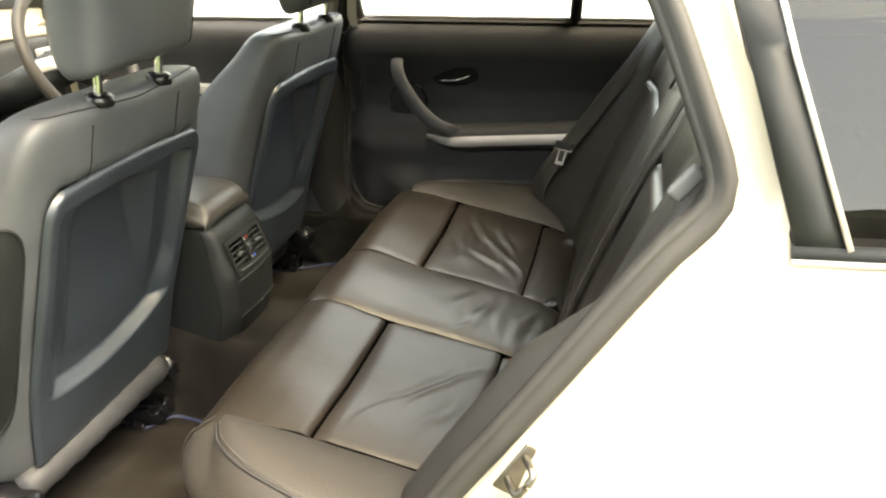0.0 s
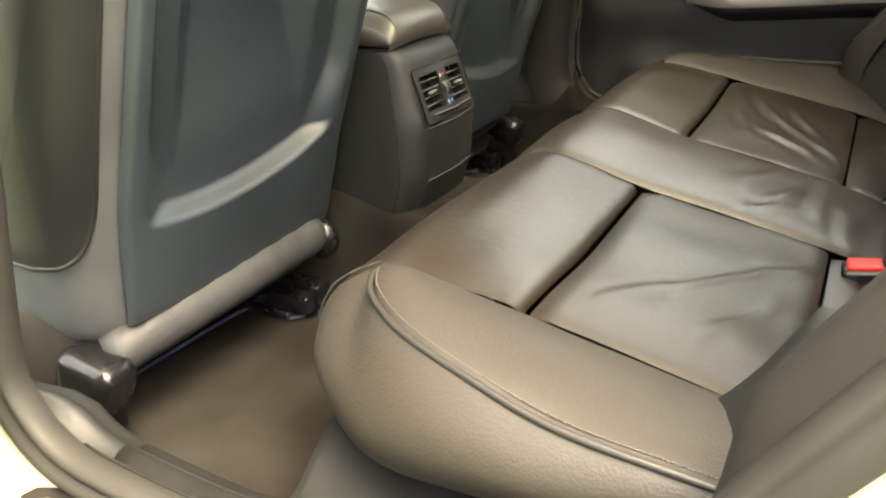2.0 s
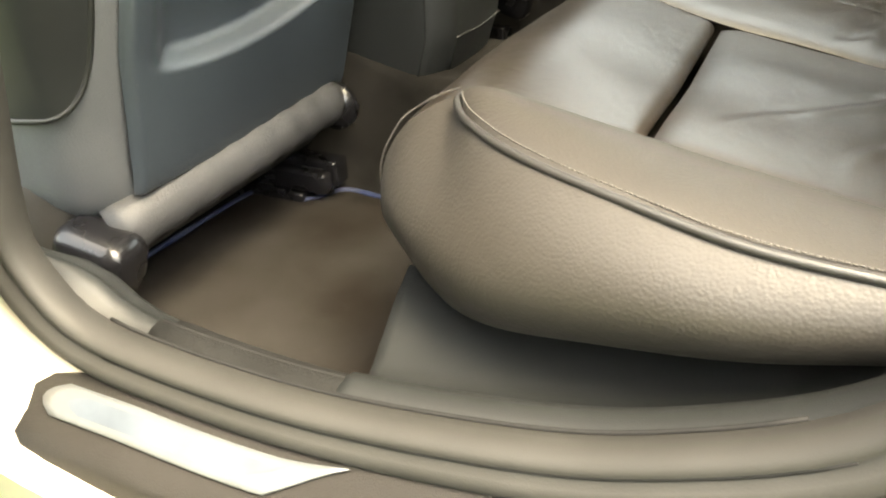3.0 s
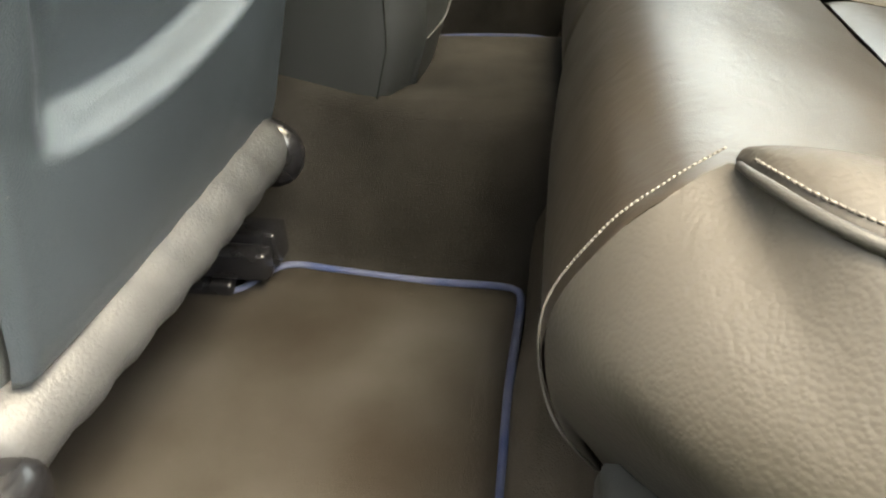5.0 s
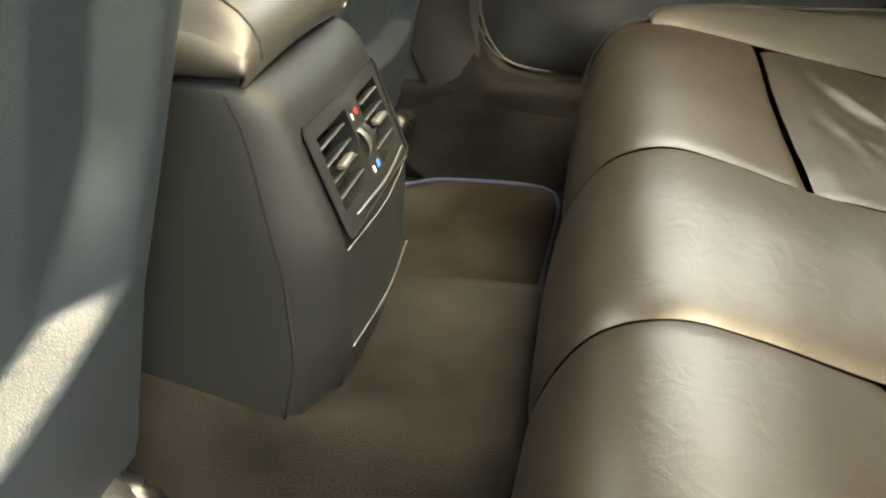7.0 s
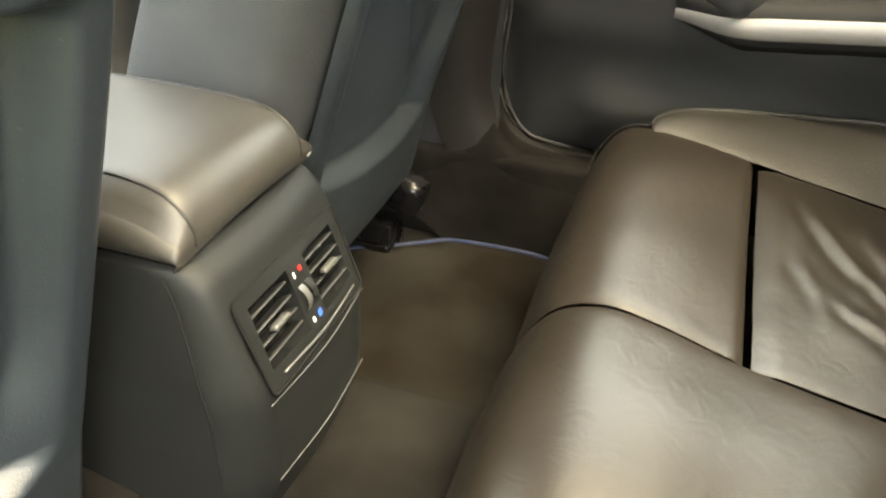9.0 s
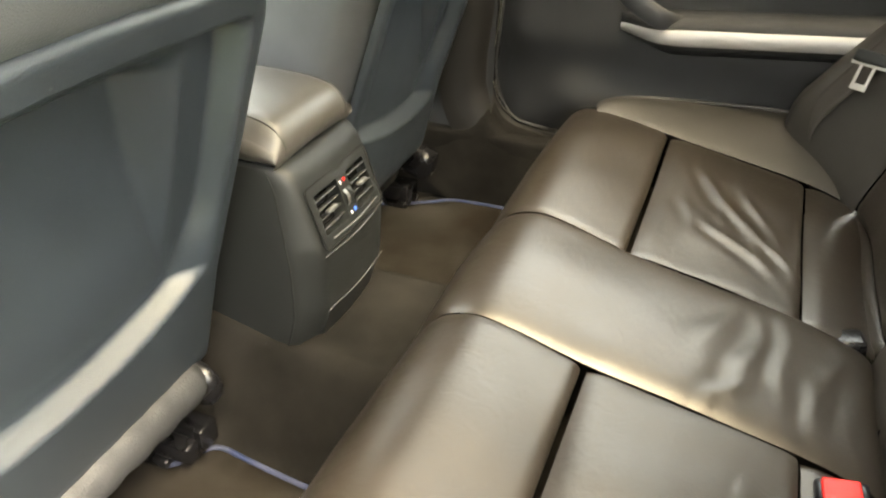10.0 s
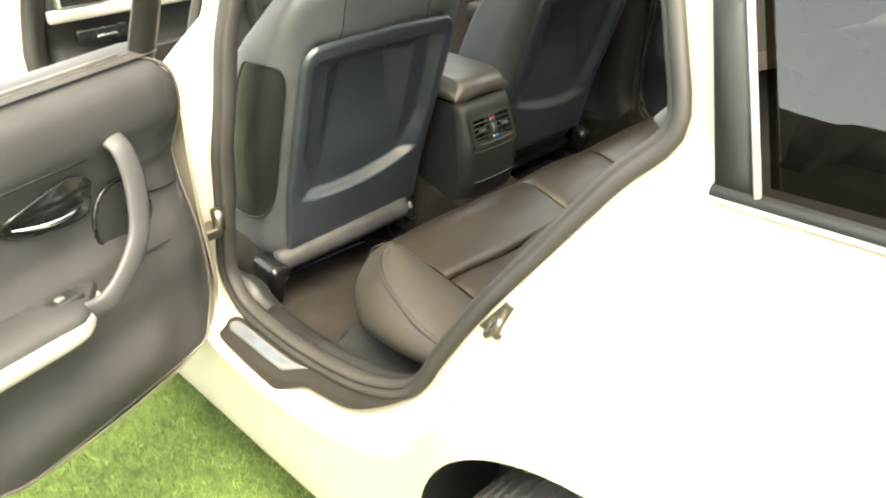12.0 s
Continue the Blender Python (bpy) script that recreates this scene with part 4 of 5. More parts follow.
part("blade", moved(joined(box((-0.003, -0.030, 0.0), (0.003, 0.030, 0.012), 0.002), box((-0.018, -0.024, 0.003), (-0.013, 0.024, 0.006), 0.001), box((-0.018, -0.024, 0.003), (0.0, -0.018, 0.006), 0.001), box((-0.018, 0.018, 0.003), (0.0, 0.024, 0.006), 0.001)), Matrix.Translation((0.338, -0.10, 0.508)) @ pose(0, 0, 0, 0, 20, 25)), STEEL, spare)
part("grip", moved(box((0.002, -0.032, -0.003), (0.016, 0.032, 0.013), 0.004), Matrix.Translation((0.338, -0.10, 0.508)) @ pose(0, 0, 0, 0, 20, 25)), PLASTIC, spare)


# ---- front seats ----
def front_seat(side, label):
    """Built for the left seat; side = -1 gives the other."""
    cy = -0.372
    st_ = thing("front_seat", (-0.6, side * cy, 0.3), label, "car seat", "front seats")

    def at(z):
        """x of the seat back's rear face at a height."""
        return np.interp(z, [0.38, 0.47, 0.60, 0.95, 1.10], [-0.518, -0.487, -0.457, -0.335, -0.280])
    # upholstered shell: rounded rings up the back
    rings = []
    for z, hw, th, sh in ((0.42, 0.215, 0.15, 0.0), (0.46, 0.245, 0.16, 0.0), (0.55, 0.262, 0.165, 0.0), (0.70, 0.272, 0.165, 0.0), (0.85, 0.27, 0.15, 0.0), (0.935, 0.262, 0.135, 0.0), (0.947, 0.260, 0.132, 0.0), (0.962, 0.258, 0.13, 0.0),
                          (1.02, 0.242, 0.115, 0.0), (1.050, 0.226, 0.105, 0.002), (1.066, 0.208, 0.09, 0.008), (1.072, 0.180, 0.07, 0.018)):
        ring = []
        x0 = float(at(z)) - 0.012
        for a in np.linspace(0, 2 * np.pi, 56, endpoint=False):
            c, s = math.cos(a), math.sin(a)
            e = 0.42
            yy = hw * math.copysign(abs(s) ** e, s)
            xx = math.copysign(abs(c) ** 0.55, c) * th / 2
            # wings to the front at the sides
            wing = 0.05 * step(abs(yy), hw * 0.6, hw * 0.95) * (1 if c < 0 else 0) * (1 - step(z, 0.9, 1.05))
            sunk = 0.070 * (c > 0) * (1 - step(abs(yy), 0.158, 0.178)) * step(z, 0.44, 0.47) * (1 - step(z, 0.944, 0.958))
            ring.append((x0 - th / 2 + xx - wing - sh - sunk, cy + yy, z))
        rings.append(ring)
    R = np.array(rings)
    fine = np.stack([spline(R[:, k], 44) for k in range(R.shape[1])], 1)
    body = part("backrest", flipped(sheet(fine, wrap_v=True, cap=True), side), LEATHER_SHELL, st_, "anthracite grained leather backrest shell")
    # seams of the shell
    for yk, bend in ((-0.115, -1), (0.115, 1)):
        run = []
        for row in fine:
            if 0.95 < row[:, 2].mean() < 1.066:
                rear = np.concatenate([row[42:], row[:15]])
                rear = rear[np.argsort(rear[:, 1])]
                y = cy + yk + bend * 0.003 * float(step(-row[0, 2], -0.99, -0.955))
                run.append((float(np.interp(y, rear[:, 1], rear[:, 0])), y, row[0, 2]))
        part("seam", flipped(tube(run, 0.0008, 6), side), SEAM, body)
    k = int(np.argmin(abs(fine[:, 0, 2] - 1.058)))
    part("seam", flipped(tube(np.concatenate([fine[k, 43:], fine[k, :14]]), 0.0010, 6), side), SEAM, body)

    # hard back panel with its map pocket
    def edge_y(z):
        return np.interp(z, [0.45, 0.6, 0.9, 0.955], [0.193, 0.203, 0.203, 0.200])
    na, nb = 111, 170
    P = []
    for z in np.concatenate([np.linspace(0.448, 0.92, nb - 24), 0.957 - 0.036 * np.linspace(1, 0, 24) ** 2]):
        row = []
        b = (z - 0.448) / 0.509
        for a in np.linspace(-1, 1, na):
            half = float(edge_y(z))
            # rounded upper corners
            rc = 0.040
            up = max(0.0, z - (0.957 - rc))
            half -= rc - math.sqrt(max(0.0, rc * rc - up * up))
            y = a * half + (0.013 * a if a > 0 else 0.0)
            raised = z + 0.006 * (1 - a * a) * b
            ed = min((1 - abs(a)) * half, (0.957 - z) * 1.0, (z - 0.448) * 1.2)
            roll = 0.011 * math.sqrt(max(0, 1 - (1 - min(ed, 0.011) / 0.011) ** 2))
            # pocket: steep upper and side walls, ledge at its foot that bows downwards in the middle
            ledge = 0.598 - 0.02 * (1 - (a / 0.82) ** 2) + 0.022 * a
            ins = step((1 - abs(a)) * half, 0.024, 0.035 + 0.010 * b + 0.045 * float(1 - step(z, 0.60, 0.72))) * step(0.957 - z, 0.032, 0.050) * step(z, ledge - 0.002, ledge + 0.0085)
            cx = a * half
            # slanted facets that widen upwards on both sides of the knee hollow
            wall = 0.008 + 0.050 * max(0.0, min(1.0, (z - 0.64) / 0.22))
            hollow = np.clip((0.118 - abs(cx)) / wall, 0, 1) * step(z, 0.61, 0.84) * step(0.957 - z, 0.06, 0.088)
            d = 0.030 * ins + 0.034 * hollow * ins
            bulge = 0.012 * (1 - a * a) * math.sin(math.pi * min(1, b * 1.1 + 0.05))
            n = -0.004 + roll + bulge - d
            row.append((float(at(z)) + n * 0.94 - 0.008, cy + y, raised - n * 0.32))
        P.append(row)
    part("back_panel", flipped(sheet(P), side), PANEL, st_, "slate grey moulded back panel with a hollow for the knees")
    # airbag cover on the outer flank
    th = np.linspace(0, 2 * np.pi, 40, endpoint=False)

    def flank(a, r):
        zc = 0.742
        c, s = math.cos(a), math.sin(a)
        z = zc + 0.188 * r * math.copysign(abs(s) ** 0.30, s)
        xm = float(at(z)) - 0.012 - 0.081
        x = xm + 0.022 + 0.050 * r * math.copysign(abs(c) ** 0.32, c)
        q = min(0.98, abs(x - xm) / 0.0815) ** (1 / 0.55)
        hw = float(np.interp(z, [0.46, 0.55, 0.70, 0.85, 0.96], [0.245, 0.262, 0.272, 0.27, 0.258]))
        y = cy - hw * math.sqrt(1 - q * q) ** 0.42 - 0.009 - 0.004 * (1 - r ** 4)
        return (x, float(y), z)
    rows = [[flank(a, r) for a in th] for r in (1.0, 0.97, 0.9, 0.7, 0.4, 0.002)]
    part("flank_cover", flipped(sheet(rows, wrap_v=True, cap=False), side), FLANK, st_, "satin black plastic flank cover")
    part("flank_edge", flipped(tube([flank(a, 1.0) for a in th], 0.003, 6, closed=True), side), PLASTIC, st_)
    # lower roll and end caps
    roll_line = spline([(-0.530, cy - 0.205, 0.410), (-0.517, cy - 0.17, 0.420), (-0.503, cy, 0.430), (-0.499, cy + 0.17, 0.434)], 30)
    if side > 0:
        part("lower_roll", flipped(tube(roll_line, [0.031 + 0.0015 * math.sin(k * 1.7) for k in range(30)], 14), side), CLOTH_GREY, st_, "wrinkled grey vinyl roll under the backrest")
    part("hinge_cap", flipped(moved(box((-0.046, -0.030, -0.036), (0.042, 0.030, 0.034), 0.029, 7), Matrix.Translation((-0.524, cy - 0.236, 0.396)) @ pose(0, 0, 0, 0, 18, 8)), side), GLOSS_BLACK, st_, "glossy black hinge cover")
    kx, kz, kr = (-0.492, 0.424, 1.0) if side > 0 else (-0.545, 0.402, 0.45)
    part("hinge_knob", flipped(tube([(kx, cy + 0.160, kz), (kx, cy + 0.168, kz), (kx, cy + 0.180, kz), (kx, cy + 0.185, kz)], [0.02 * kr, 0.034 * kr, 0.034 * kr, 0.026 * kr], 18), side), GLOSS_BLACK, st_)
    part("hinge_ring", flipped(tube([(kx + 0.024 * kr * math.cos(a), cy + 0.184, kz + 0.024 * kr * math.sin(a)) for a in th], 0.003, 6, closed=True), side), CHROME, st_, "chrome ring")
    # rails on the floor
    for yk, reach in ((cy - 0.235, 0.0), (cy + 0.165, 0.036)):
        part("seat_rail", flipped(box((-1.05, yk - 0.022, 0.272), (-0.60, yk + 0.022, 0.305), 0.006), side), GLOSS_BLACK, st_)
        part("rail_foot", flipped(joined(box((-0.66, yk - 0.036, 0.274), (-0.538, yk + 0.034, 0.297), 0.005), box((-0.66, yk - 0.030, 0.299), (-0.536 + reach, yk - 0.006, 0.330), 0.004), box((-0.66, yk - 0.002, 0.299), (-0.534 + reach, yk + 0.034, 0.338), 0.004),
                                         box((-0.66, yk - 0.010, 0.290), (-0.542 + reach, yk + 0.004, 0.318), 0.002)), side),
             GLOSS_BLACK, st_, "black painted rail end")
    # seat cushion seen past the backrest
    part("cushion", flipped(joined(box((-1.08, cy - 0.25, 0.33), (-0.56, cy + 0.25, 0.50), 0.05, 5)), side), LEATHER, st_)
    # headrest on two posts
    hx = -0.302
    rings = []
    for z, hw, th_, dx in ((1.108, 0.115, 0.06, 0.0), (1.116, 0.130, 0.085, 0.0), (1.15, 0.136, 0.108, 0.0), (1.21, 0.140, 0.115, 0.008), (1.27, 0.136, 0.105, 0.02), (1.31, 0.125, 0.085, 0.03), (1.325, 0.105, 0.05, 0.035)):
        rings.append([(hx + dx - 0.01 + math.copysign(abs(math.cos(a)) ** 0.6, math.cos(a)) * th_ / 2, cy + hw * math.copysign(abs(math.sin(a)) ** 0.5, math.sin(a)), z + 0.010 * math.cos(a)) for a in np.linspace(0, 2 * np.pi, 44, endpoint=False)])
    R = np.array(rings)
    fine = np.stack([spline(R[:, k], 24) for k in range(R.shape[1])], 1)
    hr = part("headrest", flipped(sheet(fine, wrap_v=True, cap=True), side), LEATHER_SHELL, st_, "anthracite leather headrest")
    part("seam", flipped(tube([(fine[k, 6, 0], fine[k, 6, 1], fine[k, 6, 2]) for k in range(2, 23)], 0.002, 6), side), SEAM, hr)
    for q in (-0.080, 0.078):
        part("post", flipped(tube(spline([(hx - 0.022, cy + q, 1.06), (hx - 0.016, cy + q, 1.10), (hx - 0.012, cy + q, 1.14)], 8), 0.0065, 12), side), CHROME, hr, "chrome post")
        part("collar", flipped(tube([(hx - 0.021, cy + q, 1.064), (hx - 0.019, cy + q, 1.077), (hx - 0.0185, cy + q, 1.080)], [0.022, 0.02, 0.012], 16), side), GLOSS_BLACK, hr)
    return st_


front_seat(1, "black leather passenger seat with slate plastic back panel")
front_seat(-1, "black leather driver's seat with slate back panel beside the console")


# ---- centre console ----
console = thing("centre_console", (-0.55, 0, 0.445), "dark plastic centre console with rear vents and padded armrest lid", "console")


def console_ring(z):
    """Plan of the console's tail at a height: side, bevel, face, bevel, side."""
    xf = float(np.interp(z, [0.440, 0.502, 0.575, 0.60, 0.665, 0.690, 0.700, 0.705], [-0.376, -0.357, -0.354, -0.357, -0.378, -0.388, -0.396, -0.405]))
    hs = float(np.interp(z, [0.440, 0.60, 0.705], [0.113, 0.108, 0.097]))
    hf = float(np.interp(z, [0.440, 0.502, 0.60, 0.68, 0.705], [0.070, 0.082, 0.088, 0.087, 0.085]))
    xs = xf - float(np.interp(z, [0.44, 0.60, 0.705], [0.030, 0.038, 0.022]))
    sink = 0.030 * float(0.606 < z < 0.665)
    right = [(-0.80, hs), (-0.60, hs), (-0.47, hs), (xs - 0.02, hs), (xs, hs - 0.001), (xs + 0.012, hs - 0.005), (xf - 0.006, hf + 0.004), (xf, hf - 0.003), (xf + 0.001, 0.073), (xf + 0.0012 - sink, 0.0715), (xf + 0.004 - sink, hf * 0.5), (xf + 0.0055 - sink, 0.0)]
    pts = right + [(x, -y) for x, y in right[-2::-1]]
    return [(x, y, z) for x, y in pts]


zs = np.concatenate([np.linspace(0.440, 0.60, 12), [0.6055, 0.6065, 0.63, 0.6645, 0.6655], np.linspace(0.67, 0.69, 4), [0.694, 0.698, 0.701, 0.7035, 0.705]])
bm = sheet([console_ring(z) for z in zs], cap=True)
part("body", bm, PLASTIC, console, "dark grained plastic console tail")
for sg in (1, -1):
    part("side_seam", tube([(x, y * sg + 0.0006 * sg, z) for x, y, z in (console_ring(z)[4] for z in np.linspace(0.448, 0.70, 16))], 0.0011, 6), SEAM, console)


def lid():
    P = []
    prof = [(-0.004, 0.000), (0.000, 0.010), (0.000, 0.022), (-0.006, 0.036), (-0.020, 0.049), (-0.045, 0.056), (-0.08, 0.059), (-0.15, 0.060), (-0.30, 0.058), (-0.36, 0.05), (-0.37, 0.02), (-0.37, 0.0)]
    prof = spline(prof, 40)
    for dx, dz in prof:
        row = []
        for a in np.linspace(-1, 1, 25):
            h = 0.092 - 0.004 * (dx < -0.3)
            y = a * h
            drop = 0.006 * a * a + 0.022 * step(abs(a), 0.80, 1.0) * step(dz, 0.01, 0.05) - 0.0
            bow = 0.006 * (1 - a * a)
            row.append((-0.402 + dx + bow * step(dz, -0.01, 0.02), y, 0.712 + dz - float(drop)))
        P.append(row)
    return P


L = np.array(lid())
armrest = part("armrest_lid", sheet(L), LID_LEATHER, console, "padded leather armrest lid")
for sg, col in ((1, -1), (-1, 0)):
    edge = L[:, col]
    floor_edge = edge * np.array([1, 1, 0]) + np.array([0, 0, 0.711])
    rows = [edge + (floor_edge - edge) * f + np.array([0, sg * 0.007 * math.sin(math.pi * f) ** 0.7, 0]) for f in (0.0, 0.06, 0.16, 0.3, 0.5, 0.7, 0.85, 0.95, 1.0)]
    part("lid_side", sheet(rows), LID_LEATHER, armrest)
    part("lid_seam", tube(L[1:-2, -3 if col == -1 else 2], 0.0012, 6), PIPING, armrest)
part("lid_gap", box((-0.76, -0.088, 0.700), (-0.412, 0.088, 0.714), 0.002), GLOSS_BLACK, console)

# vent unit: local axes on the sloping face (a across, b up the face, c out of it)
VO = Vector((-0.3665, 0, 0.6335))
VB = Vector((-0.33, 0, 0.944)).normalized()
VA = Vector((0, 1, 0))
VC = VA.cross(VB).normalized()
VM = Matrix((VA, VB, VC)).transposed().to_4x4()
VM.translation = VO


def onvent(bm):
    return moved(bm, VM)


def rounded(w, h, r, n=6, skew=0.0):
    pts = []
    for cx, cy_, a0 in ((w - r, h - r, 0), (-w + r, h - r, 90), (-w + r, -h + r, 180), (w - r, -h + r, 270)):
        for k in range(n):
            a = math.radians(a0 + 90 * k / (n - 1))
            pts.append((cx + r * math.cos(a), cy_ + r * math.sin(a)))
    return pts


OPENINGS = [[(0.0135, -0.026), (0.069, -0.024), (0.066, 0.030), (0.0135, 0.031)], [(-0.069, -0.024), (-0.0135, -0.026), (-0.0135, 0.031), (-0.066, 0.030)]]
vents = part("vent_bezel", onvent(panel(rounded(0.079, 0.042, 0.007), OPENINGS, 0.012, lambda a, b: (a, b, 0.0016 + 0.0045 * (1 - (a / 0.08) ** 2)))), PLASTIC, console, "grained bezel of the rear air vents")
for loop in OPENINGS:
    part("vent_wall", onvent(sheet([[(a, b, 0.0016 + 0.0045 * (1 - (a / 0.08) ** 2)) for a, b in loop], [(a, b, -0.020) for a, b in loop]], wrap_v=True)), PLASTIC, vents)
part("vent_groove", onvent(tube([(a, b, 0.003) for a, b in rounded(0.080, 0.043, 0.007)], 0.0010, 6, closed=True)), SEAM, console)
part("vent_chrome", onvent(tube(spline([(-0.062, -0.0315, 0.0065), (0.0, -0.0335, 0.0095), (0.062, -0.0315, 0.0065)], 20), 0.0011, 8)), TAB, console, "bright lower edge of the vent bezel")
part("lower_line", tube(spline([(-0.3518, -0.083, 0.588), (-0.3472, 0.0, 0.586), (-0.3518, 0.083, 0.588)], 20), 0.0006, 6), TAB, console)
part("foot_line", tube(spline([(-0.3545, -0.081, 0.502), (-0.350, 0.0, 0.501), (-0.3545, 0.081, 0.502)], 20), 0.0006, 6), TAB, console, "thin bright strip of the ashtray cover")
part("vent_cavity", onvent(box((-0.070, -0.027, -0.022), (0.070, 0.033, -0.014), 0.001)), GLOSS_BLACK, console)
for sg in (-1, 1):
    for k, b in enumerate((-0.0165, -0.004, 0.0085, 0.021)):
        sl = part("slat", onvent(moved(box((sg * 0.041 - 0.027, -0.0012, -0.010), (sg * 0.041 + 0.027, 0.0012, 0.002), 0.0008), Matrix.Translation((0, b, 0)) @ pose(0, 0, 0, -12))), PLASTIC, vents)
        part("slat_edge", onvent(box((sg * 0.041 - 0.0265, b - 0.0002, 0.0015), (sg * 0.041 + 0.0265, b + 0.0006, 0.0026), 0.0003)), TAB, sl)
    part("vent_tab", onvent(moved(box((-0.011, -0.0024, 0.001), (0.011, 0.0024, 0.0085), 0.0018), Matrix.Translation((sg * 0.042, 0.002, 0)))), TAB, vents, "silver vent tab")
part("wheel_plate", onvent(box((-0.0125, -0.027, -0.006), (0.0125, 0.029, 0.0055), 0.002)), GLOSS_BLACK, vents)
for sg in (-1, 1):
    th = np.linspace(-0.9, 0.9, 16)
    P = [[(sg * 0.0052 + w, 0.016 * math.sin(a), -0.006 + 0.0165 * math.cos(a) + (0.0006 if k % 2 else 0)) for k, a in enumerate(th)] for w in (-0.0036, -0.003, 0.003, 0.0036)]
    part("thumbwheel", onvent(sheet(P)), TAB if sg < 0 else PLASTIC, vents, "ribbed thumbwheel")
part("red_mark", onvent(box((0.001, 0.0205, 0.005), (0.006, 0.0255, 0.0063), 0.001)), RED, vents)
part("blue_mark", onvent(box((0.002, -0.0245, 0.005), (0.008, -0.0185, 0.0063), 0.001)), BLUE_DOT, vents)
part("white_mark", onvent(box((-0.0075, 0.019, 0.005), (-0.0055, 0.0245, 0.0062), 0.0004)), WHITE_MARK, vents)
part("white_mark", onvent(box((-0.007, -0.0245, 0.005), (-0.0035, -0.0195, 0.0062), 0.0004)), WHITE_MARK, vents)


# ---- rear doors (built shut on the left, then turned or mirrored) ----
DOOR = spline([(-0.403, 0.545), (-0.388, 0.500), (-0.355, 0.468), (-0.30, 0.452), (-0.23, 0.447), (-0.1, 0.447), (0.04, 0.460), (0.14, 0.505), (0.22, 0.58), (0.335, 0.73), (0.465, 0.91), (0.545, 1.03)], 60)
DOOR_IN = [tuple(p) for p in DOOR] + [(0.4, 1.035), (0.1, 1.032), (-0.15, 1.028), (-0.27, 1.03), (-0.315, 1.03), (-0.355, 1.016), (-0.386, 0.983), (-0.398, 0.916), (-0.393, 0.83), (-0.394, 0.70), (-0.403, 0.60)]


def card_y(x, z):
    """Inner face of the door card."""
    y = -0.748
    y += 0.022 * float(step(z, 0.904, 0.926)) - 0.045 * float(step(z, 0.985, 1.035)) ** 2
    y -= 0.004 * float(step(z, 0.892, 0.902)) * (1 - float(step(z, 0.904, 0.912)))
    y += 0.012 * math.exp(-((z - 0.66) / 0.05) ** 2)
    y -= 0.018 * float(step(z, 0.735, 0.77)) * (1 - float(step(z, 0.85, 0.88)))
    y += 0.030 * math.exp(-((z - 0.53) / 0.05) ** 2) * float(step(x, -0.32, -0.2)) * (1 - float(step(x, 0.0, 0.15)))
    y -= 0.03 * float(step(-z, -0.47, -0.425))
    edge = float(step(-x, 0.34, 0.395))
    return y - 0.02 * edge


